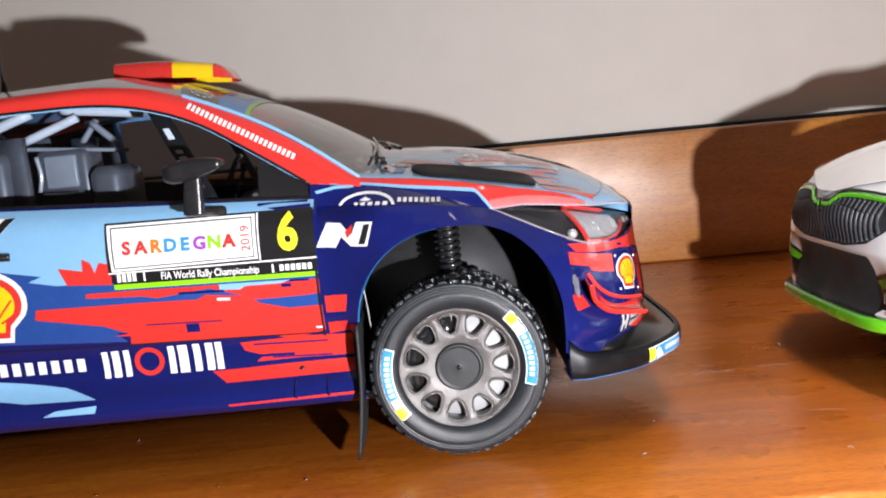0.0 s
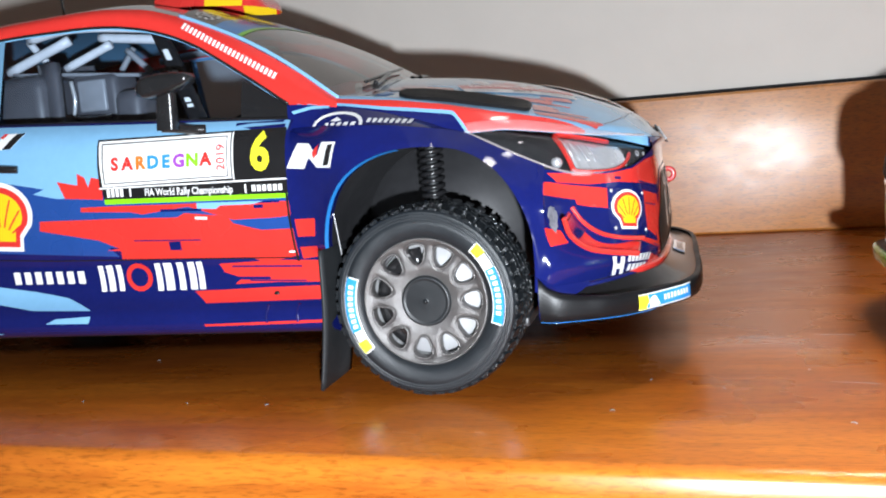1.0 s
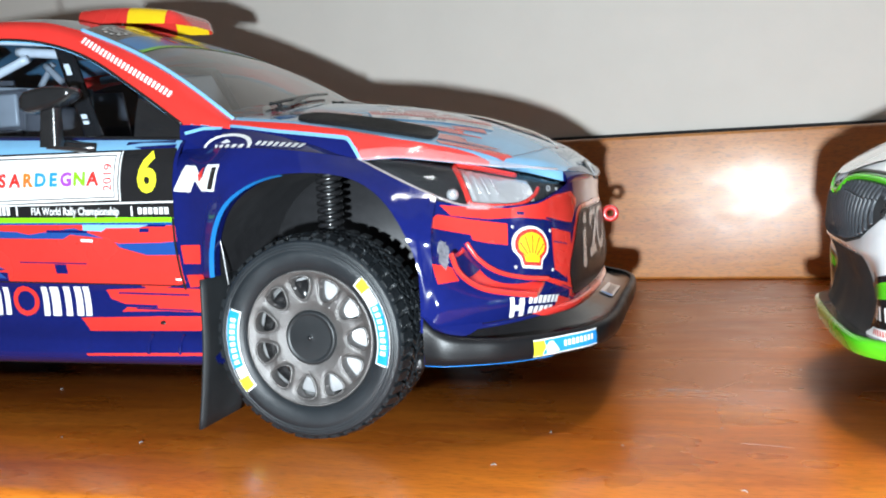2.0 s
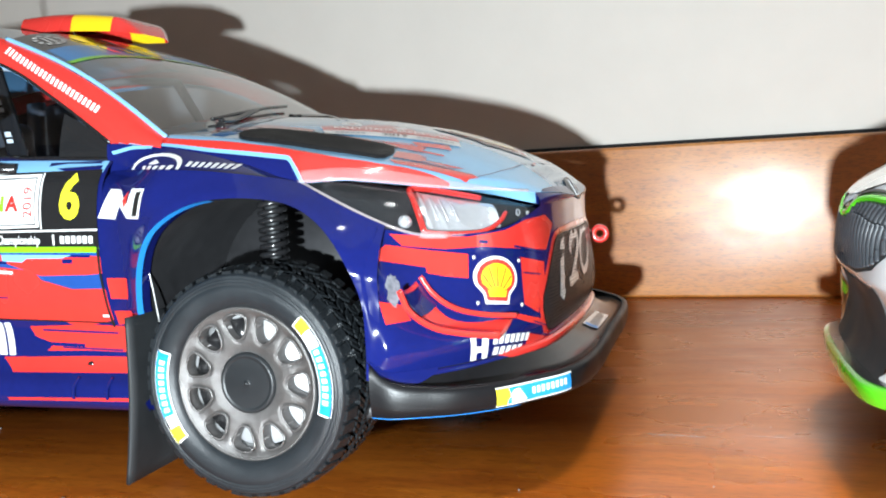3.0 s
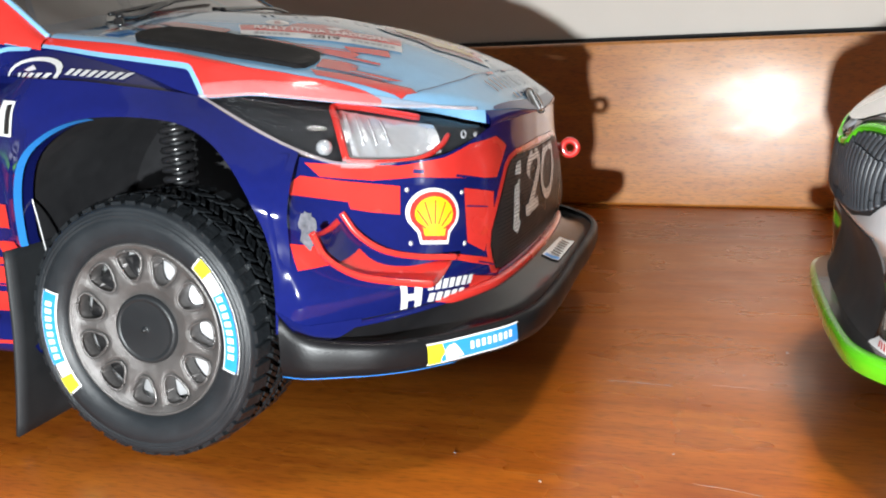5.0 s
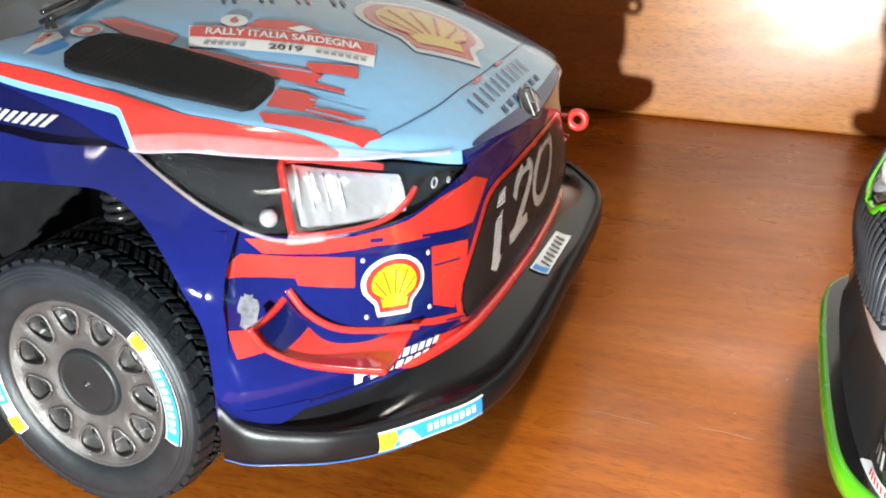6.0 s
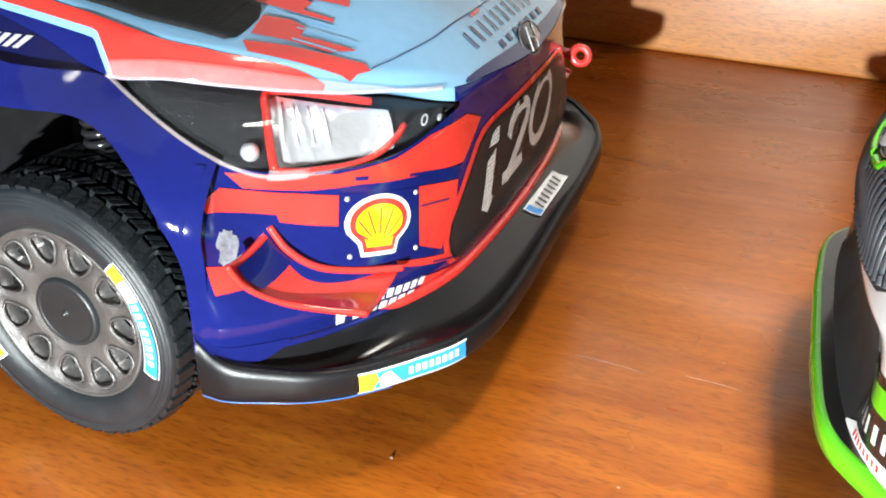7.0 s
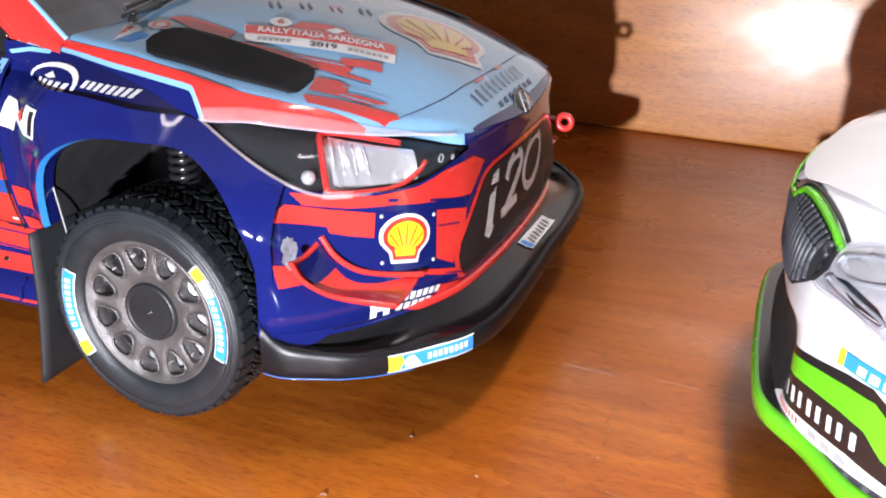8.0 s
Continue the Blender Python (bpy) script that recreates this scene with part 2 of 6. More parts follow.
def tube(points, radius, seg=8, n=None):
    """A round bar along a smooth line through points."""
    at = curve(points)
    n = n or (len(points) - 1) * 6
    bm = bmesh.new()
    rings = []
    for i in range(n + 1):
        t = i / n
        p, q = at(t), (at(min(1, t + 0.01)) - at(max(0, t - 0.01))).normalized()
        side = q.cross(Vector((0, 0, 1)) if abs(q.z) < 0.9 else Vector((1, 0, 0))).normalized()
        up = side.cross(q)
        rings.append([bm.verts.new(p + radius * (math.cos(a) * side + math.sin(a) * up)) for a in (2 * math.pi * k / seg for k in range(seg))])
    for a, b in zip(rings, rings[1:]):
        for k in range(seg):
            bm.faces.new((a[k], a[(k + 1) % seg], b[(k + 1) % seg], b[k]))
    bm.faces.new(rings[0][::-1])
    bm.faces.new(rings[-1])
    return bm


def joined(*bms):
    out = bmesh.new()
    for b in bms:
        me = bpy.data.meshes.new("tmp")
        b.to_mesh(me)
        b.free()
        out.from_mesh(me)
        bpy.data.meshes.remove(me)
    return out


def bvh_of(*obs):
    verts, polys = [], []
    for ob in obs:
        k = len(verts)
        verts += [ob.matrix_world @ v.co / MM for v in ob.data.vertices]
        polys += [[i + k for i in p.vertices] for p in ob.data.polygons]
    return BVHTree.FromPolygons(verts, polys)


WAYS = {"side": (Vector((0, 1, 0)), lambda a, b: Vector((a, -60, b))),
        "top": (Vector((0, 0, -1)), lambda a, b: Vector((a, b, 200))),
        "front": (Vector((-1, 0, 0)), lambda a, b: Vector((75, a, b))),
        "corner": (Vector((-0.8, 0.6, 0)), lambda a, b: Vector((0.8 * 60 + 0.6 * a, -0.6 * 60 + 0.8 * a, b))),
        "nose2": (Vector((1, 0, 0)), lambda a, b: Vector((55, a, b)))}


def drape(bm, way, tree, lift):
    """Lay a flat mesh (in a, b) on a surface, seen along a way, lift mm proud of it."""
    d, start = WAYS[way]
    dead = []
    for v in bm.verts:
        p, n, _, _ = tree.ray_cast(start(v.co.x, v.co.y), d)
        if p is None:
            dead.append(v)
            continue
        if n.dot(d) > 0:
            n = -n
        v.co = p + n * lift
    bmesh.ops.delete(bm, geom=dead, context="VERTS")
    return bm


def flat(points, step=1.6):
    """A filled outline in a plane, cut fine enough to be laid on a curved surface."""
    bm = bmesh.new()
    vs = [bm.verts.new((a, b, 0)) for a, b in points]
    es = [bm.edges.new((vs[i], vs[(i + 1) % len(vs)])) for i in range(len(vs))]
    bmesh.ops.triangle_fill(bm, use_beauty=True, edges=es)
    refine(bm, step)
    return bm


def refine(bm, step):
    for _ in range(7):
        long = [e for e in bm.edges if e.calc_length() > step]
        if not long:
            break
        bmesh.ops.subdivide_edges(bm, edges=long, cuts=1)
        bmesh.ops.triangulate(bm, faces=[f for f in bm.faces if len(f.verts) > 3])


def decal(name, points, way, tree, material, parent, lift=0.12, label="", step=1.6):
    return part(name, drape(flat(points, step), way, tree, lift), material, parent, label)


def rect(a, b, w, h, turn=0.0, skew=0.0):
    """Corners of a w by h rectangle centred at a, b."""
    c, s = math.cos(radians(turn)), math.sin(radians(turn))
    return [(a + c * (x + skew * y) - s * y, b + s * (x + skew * y) + c * y) for x, y in
            ((-w / 2, -h / 2), (w / 2, -h / 2), (w / 2, h / 2), (-w / 2, h / 2))]


def bars(name, a0, b0, a1, b1, height, count, way, tree, material, parent, lift=0.24, fill=0.72, label="", skew=0.0):
    """A row of plain upright bars along a line, where lettering is not reproduced."""
    ln = math.hypot(a1 - a0, b1 - b0)
    turn = math.degrees(math.atan2(b1 - b0, a1 - a0))
    for k in range(count):
        t = (k + 0.5) / count
        b2 = flat(rect(a0 + (a1 - a0) * t, b0 + (b1 - b0) * t, ln / count * fill, height, turn, skew), 2.0)
        part("sponsor_bar", drape(b2, way, tree, lift), material, parent, label)


def letters(name, text, a, b, size, turn, way, tree, material, parent, lift=0.26, label="", squash=1.0, align="CENTER", flip=False, bold=0.0):
    cu = bpy.data.curves.new("text", "FONT")
    cu.body, cu.size, cu.align_x, cu.align_y, cu.resolution_u = text, size, align, "CENTER", 3
    cu.offset = bold
    ob = new("text", cu)
    me = bpy.data.meshes.new_from_object(ob.evaluated_get(bpy.context.evaluated_depsgraph_get()))
    bpy.data.objects.remove(ob)
    bm = bmesh.new()
    bm.from_mesh(me)
    bpy.data.meshes.remove(me)
    bm.transform(Matrix.Translation((a, b, 0)) @ Matrix.Rotation(radians(turn), 4, "Z") @ Matrix.Diagonal((squash * (-1 if flip else 1), 1, 1, 1)))
    refine(bm, max(1.2, size * 0.5))
    return part(name, drape(bm, way, tree, lift), material, parent, label)


def ring(a, b, r0, r1, sx=1.0, n=28):
    bm = bmesh.new()
    vs = [[bm.verts.new((a + sx * r * math.cos(2 * math.pi * k / n), b + r * math.sin(2 * math.pi * k / n), 0)) for k in range(n)] for r in (r0, r1)]
    for k in range(n):
        bm.faces.new((vs[0][k], vs[1][k], vs[1][(k + 1) % n], vs[0][(k + 1) % n]))
    return bm


def fan(a, b, w, h, turn=0.0, spread=1.0):
    """Outline of a scallop: a round upper rim that narrows to a short foot."""
    c, s = math.cos(radians(turn)), math.sin(radians(turn))
    pts = [(0.26, -0.5), (0.30, -0.30)]
    for k in range(23):
        g = radians(-24 + 228 * k / 22)
        pts.append((0.5 * math.cos(g), 0.06 + 0.44 * math.sin(g)))
    pts += [(-0.30, -0.30), (-0.26, -0.5)]
    return [(a + c * x * w * spread - s * y * h, b + s * x * w * spread + c * y * h) for x, y in pts]


def shell_badge(a, b, w, h, way, tree, parent, turn=0.0, lift=0.2, spread=1.0):
    decal("badge_border", fan(a, b, w, h, turn, spread), way, tree, WHITE, parent, lift, "white badge border")
    decal("badge_ground", fan(a, b, w * 0.87, h * 0.87, turn, spread), way, tree, RED, parent, lift + 0.06, "red badge ground")
    decal("badge_fan", fan(a, b, w * 0.70, h * 0.70, turn, spread), way, tree, YELLOW, parent, lift + 0.12, "yellow fan")
    c, s = math.cos(radians(turn)), math.sin(radians(turn))
    bm = bmesh.new()
    for k in range(7):
        g = radians(36 + 18 * k)
        r0, r1, ww = 0.20 * h, (0.63, 0.62, 0.54, 0.40)[abs(k - 3)] * h, 0.012 * h
        pts = []
        for r, o in ((r0, -ww), (r1, -ww), (r1, ww), (r0, ww)):
            x = (r * math.cos(g) - o * math.sin(g)) * w / h
            y = r * math.sin(g) + o * math.cos(g) - 0.34 * h
            pts.append((a + c * x * spread - s * y, b + s * x * spread + c * y))
        bm = joined(bm, flat(pts, 2))
    part("badge_rib", drape(bm, way, tree, lift + 0.18), RED, parent)

# ---- the large structure ----
YB, SLOPE = 209.0, -2.86  # the back board's face at x = 0, and its turn in degrees
turned = Matrix.Rotation(radians(SLOPE), 4, "Z")


def build_shelf():
    prof = [(230, -22), (230, 0), (-29.0, 0), (-30.6, -0.5), (-31.4, -1.8), (-31.4, -4.2), (-33.2, -5.2), (-35.4, -7.6), (-36.2, -11), (-35.6, -15), (-33, -18.6), (-29, -20.2), (-27, -22)]

    def fn(u, v):
        y, z = prof[round(u * (len(prof) - 1))]
        x = -700 + 1600 * v
        return (x, y - (0.032 * x if y < 0 else 0.05 * x), z)
    bm = sheet(fn, len(prof) - 1, 40)
    for f in bm.faces:
        f.smooth = True
    ob = link("shelf", bm, WOOD, smooth=False)
    return tagged(ob, "lacquered reddish-brown wooden shelf with a moulded front edge", "shelf", kind="structure")


build_shelf()
bm = box(-700, 900, 0, 14, 0.004, 54.5, 1.2, 2)
bm.transform(Matrix.Translation((0, YB, 0)) @ turned)
tagged(link("back_board", bm, WOOD2), "low lacquered reddish-brown wooden board along the back of the shelf", "board", kind="structure")
# black strip put in for the shadow of the gap behind the board
bm = box(-700, 900, 14.2, 16.6, 20, 56.0, 0.3, 1)
bm.transform(Matrix.Translation((0, YB, 0)) @ turned)
tagged(link("trim", bm, MATT), "thin dark strip standing in for the shadow between board and wall", "trim", kind="structure")
bm = box(-1508, 1708, 17, 60, -900, 1500)
bm.transform(Matrix.Translation((0, YB, 0)) @ turned)
tagged(link("wall_north", bm, PLASTER, smooth=False), "plain beige painted plaster wall behind the shelf", "wall", kind="structure")

# plain unseen walls, floor and ceiling close the room, far off for dim bounce
for name, x0, x1, y0, y1, z0, z1 in (("wall_south", -1500, 1700, -2560, -2500, -900, 1500), ("wall_west", -1560, -1502, -2560, 400, -900, 1500), ("wall_east", 1702, 1760, -2560, 400, -900, 1500)):
    tagged(link(name, box(x0, x1, y0, y1, z0, z1), PLASTER, smooth=False), "plain beige painted plaster wall, unseen, closing the room", "wall", kind="structure")
tagged(link("ceiling", box(-1560, 1760, -2560, 400, 1502, 1560), PLASTER, smooth=False), "plain pale painted ceiling, unseen, closing the room", "ceiling", kind="structure")
tagged(link("floor", box(-1560, 1760, -2560, 400, -960, -902), WOOD2, smooth=False), "plain brown wooden floor, unseen, closing the room", "floor", kind="structure")

# ---- the rally car: hub of its near front wheel at x = 0, y = 0 ----
YC = 52.5            # centre line
car = base("model_rally_car", -40, YC, 0)
tagged(car, "navy, red and light blue model rally car on a wooden shelf", "model car")


def mirror(p):
    return (p[0], 2 * YC - p[1], p[2])


# doors and sill
DOOR = table([(11.8, 5.0), (12.6, 2.6), (14.5, 1.2), (16.6, 1.6), (18.6, 3.6), (21.0, 4.8), (24.5, 4.6), (30, 2.8), (37, 1.6), (44, 1.5), (49, 2.4), (51.5, 3.8), (53.6, 6.2)])


def belt(x):
    return 53.4 + max(0.0, (-25 - x)) * 0.055


def door_point(x, v):
    z = 11.8 + v * (belt(x) - 11.8)
    zz = 11.8 + v * (53.6 - 11.8)
    return (x, DOOR(zz), z)


def side_sheet(flip):
    bm = sheet(lambda u, v: door_point(-150 + 125.2 * u, v), 60, 48)
    if flip:
        for w in bm.verts:
            w.co.y = 2 * YC - w.co.y
    return bm


side_near = part("door_side", side_sheet(False), NAVY, car, "light blue, navy and red painted door side")
side_far = part("door_side", side_sheet(True), NAVY, car)

# front wings with flared arches
ARCH_X, ARCH_Z, ARCH_A, ARCH_B = 1.0, 24.0, 20.2, 22.2
WING_TOP = table([(-25.5, 51.6), (-16, 51.2), (-6, 50.6), (2, 49.6), (8.6, 48.1), (13, 46.0), (18, 43.5), (23.5, 40.9)])
EDGE_IN = table([(-25, 2.4), (0, 2.4), (4, 4.0), (8.6, 7.2), (13, 6.0), (18, 5.2), (23.5, 5.4)])
EDGE_H = table([(-25, 4.6), (2, 4.6), (10, 7.5), (23.5, 8.0)])


def arch_r(x, z):
    dx, dz = (x - ARCH_X) / ARCH_A, max(0.0, z - ARCH_Z) / ARCH_B
    return (abs(dx) ** 2.25 + dz ** 2.25) ** (1 / 2.25)


def wing_y(x, z, top):
    r = arch_r(x, z)
    lift = min(1.0, max(0.0, (z - 30.0) / 12.0))
    y = -1.7 - 1.3 * lift * lift * (3 - 2 * lift)
    y -= 0.9 * math.exp(-((r - 1.0) / 0.08) ** 2)
    high = min(1.0, max(0.0, (z - 25.0) / 4.0))
    back = min(1.0, max(0.0, (-15.5 + 4.5 * high - x) / (4.0 + 10.0 * high)))
    back = back * back * (3 - 2 * back)
    y += (DOOR(z) - y) * back
    edge = max(0.0, 1 - (top - z) / EDGE_H(x))
    y += EDGE_IN(x) * edge ** 1.6
    return y


def build_wing(far):
    nx, nz = 72, 56
    bm = bmesh.new()
    grid = []
    for i in range(nx + 1):
        x = -25.4 + 48.4 * i / nx
        top = WING_TOP(x)
        col = []
        for j in range(nz + 1):
            foot = 11.8 if x < 2 else 14.6
            z = foot + (top - foot) * j / nz
            px, pz = x, z
            r = arch_r(x, z)
            if z > ARCH_Z:
                if 0.945 < r < 1.03:
                    px, pz = ARCH_X + (x - ARCH_X) / r, ARCH_Z + (z - ARCH_Z) / r
            elif 0.945 < r < 1.03:
                px = ARCH_X + (x - ARCH_X) / r
            v = bm.verts.new((px, wing_y(px, pz, top), pz))
            col.append((v, arch_r(px, pz)))
        grid.append(col)
    for i in range(nx):
        for j in range(nz):
            q = (grid[i][j], grid[i + 1][j], grid[i + 1][j + 1], grid[i][j + 1])
            if max(k[1] for k in q) > 1.002:
                bm.faces.new([k[0] for k in q])
    loose = [v for v in bm.verts if not v.link_faces]
    bmesh.ops.delete(bm, geom=loose, context="VERTS")
    if far:
        for v in bm.verts:
            v.co.y = 2 * YC - v.co.y
    return bm


wing_near = part("front_wing", build_wing(False), NAVY, car, "glossy navy flared front wing")
wing_far = part("front_wing", build_wing(True), NAVY, car)


def arch_edge(t):
    """The arch's outline from its rear foot (0) to its front foot (1)."""
    if t < 0.16:
        return ARCH_X - ARCH_A, 11.8 + (ARCH_Z - 11.8) * t / 0.16
    if t > 0.84:
        return ARCH_X + ARCH_A, ARCH_Z + (14.6 - ARCH_Z) * (t - 0.84) / 0.16
    g = math.pi * (1 - (t - 0.16) / 0.68)
    c, s = math.cos(g), math.sin(g)
    k = (abs(c) ** 2.25 + abs(s) ** 2.25) ** (-1 / 2.25)
    return ARCH_X + ARCH_A * c * k, ARCH_Z + ARCH_B * s * k


def arch_strip(t0, t1, y0, y1, grow0, grow1, far=False):
    def fn(u, v):
        x, z = arch_edge(t0 + (t1 - t0) * u)
        g = grow0 + (grow1 - grow0) * v
        cx, cz = x - ARCH_X, max(0.0, z - ARCH_Z)
        ln = math.hypot(cx, cz) or 1
        y = wing_y(x, z, WING_TOP(x)) + y0 + (y1 - y0) * v
        return (x + g * cx / ln, 2 * YC - y if far else y, z + g * cz / ln)
    return sheet(fn, 60, 5)


for far in (False, True):
    wing = wing_far if far else wing_near
    part("arch_lip", arch_strip(0.0, 0.985, 0.05, 3.4, 0, -0.1, far), NAVY, wing)
    part("arch_trim", arch_strip(0.19, 0.47, -0.1, 1.1, -0.05, -0.3, far), SKY, wing, "bright blue inner edge of the arch")
    part("arch_liner", arch_strip(0.0, 1.0, 3.2, 30, 0.2, 0.4, far), LINER, car, "dark grey wheel arch liner")

# bumper shell, round the nose
NOSE = curve([(20.9, -2.6), (24.0, -2.0), (28.0, 0.9), (31.8, 5.0), (35.2, 9.9), (38.2, 15.2), (40.6, 21.4), (42.0, 28.0), (42.9, 40.0), (43.2, 52.5)])
NOSE_TOP = curve([(0, 41.2), (0, 40.9), (0, 40.0), (0, 39.3), (0, 39.0), (0, 39.4), (0, 40.8), (0, 42.2), (0, 42.4), (0, 42.4)])
LEAN_IN = curve([(0, 1.0), (0, 2.6), (0, 3.9), (0, 3.4), (0, 1.7), (0, 0.9), (0, 0.9), (0, 0.7), (0, 0.6), (0, 0.6)])

TOP_LEAN = table([(0.0, 0.0), (0.05, 1.6), (0.12, 2.4), (0.20, 1.0), (0.30, 0.0), (1.0, 0.0)])


def nose_point(s, v, push=0.0):
    """s runs from the wing to the far wing, 0.5 at the middle; v from foot to top."""
    t = min(s, 1 - s) * 2
    p, q = NOSE(t), (NOSE(min(1, t + 0.01)) - NOSE(max(0, t - 0.01))).normalized()
    out = Vector((q.y, -q.x))
    top = NOSE_TOP(t).y
    z = 19.5 + (top - 19.5) * v
    w = min(1.0, max(0.0, (v - 0.12) / 0.5))
    off = -LEAN_IN(t).y * w * w * (3 - 2 * w) + 0.7 * math.sin(math.pi * min(1, v * 1.2)) - 1.0 * max(0, 0.18 - v) / 0.18 + push
    off -= TOP_LEAN(t) * max(0.0, (v - 0.66) / 0.34) ** 1.4
    p = p + out * off
    k = max(0.0, 1 - t / 0.13)
    if k > 0:
        k = k * k * (3 - 2 * k)
        p.y += (wing_y(p.x, z, WING_TOP(p.x)) - 0.06 - p.y) * k
    return (p.x, p.y if s <= 0.5 else 2 * YC - p.y, z)


bumper = part("front_bumper", sheet(lambda u, v: nose_point(u, v), 150, 24), NAVY, car, "navy front bumper with red brush-stroke graphics")

# splitter: concave black valance and rim
SPLIT = curve([(21.4, -2.9), (24.8, -2.7), (29.2, -1.0), (34.0, 1.2), (38.6, 4.9), (42.6, 9.4), (46.2, 14.4), (48.7, 22.6), (49.4, 36.0), (49.3, 52.5)])
SPLIT_TOP = table([(0.0, 22.0), (0.03, 20.2), (0.08, 18.9), (0.16, 18.1), (0.30, 17.8), (0.5, 17.9)])


def split_point(s):
    t = min(s, 1 - s) * 2
    p = SPLIT(t)
    if s <= 0.5:
        return p
    wide = math.sin(math.pi * min(1.0, (1 - s) / 0.42)) ** 2
    return Vector((p.x, 2 * YC - p.y + 3.4 * wide))


def valance(u, v):
    a = Vector(nose_point(u, 0.03))
    b = split_point(u)
    c = Vector((b.x, b.y, SPLIT_TOP(min(u, 1 - u)) - 0.3))
    inner = a.lerp(c, v)
    dent = math.exp(-((min(u, 1 - u) - 0.20) / 0.07) ** 2)
    sag = (1.5 + 1.3 * dent) * math.sin(math.pi * v) ** 0.8
    t = min(u, 1 - u) * 2
    return (inner.x, inner.y, inner.z - sag * min(1, t * 4) + (2.2 * (1 - t / 0.12) * (1 - v) if t < 0.12 else 0))


part("valance", sheet(valance, 200, 16), VALMAT, car, "glossy black lower valance")


part("bumper_roll", tube([nose_point(0.10 + 0.8 * k / 40, 0.0, 0.1) for k in range(41)], 0.55, 8, 160), NAVY, bumper, "rolled lower edge of the bumper")
LOWER_NAVY = table([(0.0, 0.92), (0.03, 0.9), (0.06, 0.72), (0.09, 0.42), (0.12, 0.16), (0.14, 0.03)])


def navy_corner(far):
    def fn(a, b):
        u = 0.14 * a
        p = Vector(valance(u, LOWER_NAVY(u) * b)) + Vector((0.15, -0.15, 0.2))
        return (p.x, 2 * YC - p.y if far else p.y, p.z)
    return sheet(fn, 24, 8)


for far in (False, True):
    part("bumper_corner", navy_corner(far), NAVY, bumper, "navy lower corner of the bumper")
RIMP = [(-0.9, 0.96), (-0.3, 1.0), (0.15, 0.93), (0.4, 0.75), (0.4, 0.30), (0.1, 0.05), (-0.8, 0.0), (-9, 0.04)]


def rim_point(u, v):
    o, z = RIMP[round(v * (len(RIMP) - 1))]
    p = split_point(u)
    a, b = split_point(max(0, u - 0.004)), split_point(min(1, u + 0.004))
    q = (b - a).normalized()
    out = Vector((q.y, -q.x))
    p = p + out * o
    return (p.x, p.y, 13.9 + (SPLIT_TOP(min(u, 1 - u)) - 13.9) * z)


splitter = part("splitter", sheet(rim_point, 150, len(RIMP) - 1), LIPMAT, car, "satin black front splitter lip")
edge_line = [rim_point(k / 60, 5 / 7) for k in range(0, 31)]
part("splitter_edge", tube([(p[0], p[1] - 0.1, p[2] - 0.05) for p in edge_line[:16:3]], 0.05, 6), SKY, splitter, "thin blue lower edge line")

# bonnet
ZC = table([(-24, 61.6), (-10, 61.0), (4, 59.7), (16, 57.3), (27, 54.0), (35, 50.4), (40, 46.8), (42.6, 44.2), (43.6, 42.8)])
HALF = table([(-24, 46.4), (-16, 46.1), (0, 47.3), (8, 48.1), (16, 46.1), (24, 41.9), (30, 37.4), (35, 32.8), (39, 28.2), (41.0, 24.0), (42.4, 17.0), (43.2, 9.0), (43.6, 0.2)])


DROP = table([(-24, 6.2), (-12, 7.4), (0, 8.6), (8, 9.4), (18, 9.8), (30, 10.6), (36, 9.0), (43.6, 5.0)])
FALL = table([(0.0, 0.0), (0.3, 0.05), (0.5, 0.20), (0.7, 0.42), (0.85, 0.545), (0.93, 0.62), (1.0, 0.70), (1.1, 0.80)])
ROLL = table([(-24, 1.4), (-16, 1.6), (0, 2.8), (8, 3.8), (16, 2.4), (24, 2.0), (36, 1.0), (42, 0.0)])


def bonnet_z(x, y):
    d = abs(y - YC)
    rim = max(0.0, 1 - max(0.0, HALF(x) - d) / 3.5)
    return ZC(x) - DROP(x) * FALL(d / 45) - ROLL(x) * rim ** 1.6


def bonnet_up(x, y):
    """The bonnet's outward direction."""
    e = 0.05
    return Vector((bonnet_z(x - e, y) - bonnet_z(x + e, y), bonnet_z(x, y - e) - bonnet_z(x, y + e), 2 * e)).normalized()


def bonnet_point(u, v):
    x = -24 + 67.6 * (1 - (1 - u) ** 1.5)
    y = YC + (2 * v - 1) * HALF(x)
    return (x, y, bonnet_z(x, y))


bonnet = part("bonnet", sheet(bonnet_point, 80, 110), BLUE, car, "light blue bonnet with red strokes")


# upper wing panel between flare and bonnet
def upper_panel(far):
    def fn(u, v):
        x = -26 + 34.5 * u
        top = Vector((x, YC - HALF(x) - 0.1, bonnet_z(x, YC - HALF(x)) + 0.15))
        zt = WING_TOP(x)
        low = Vector((x, wing_y(x, zt - 0.3, zt) + 0.5, zt - 0.7))
        p = low.lerp(top, v)
        y = p.y - 0.35 * math.sin(math.pi * v)
        return (p.x, 2 * YC - y if far else y, p.z)
    return sheet(fn, 30, 10)


panel_near = part("upper_wing_panel", upper_panel(False), NAVY, car, "navy panel beneath the bonnet edge")
part("upper_wing_panel", upper_panel(True), NAVY, car)

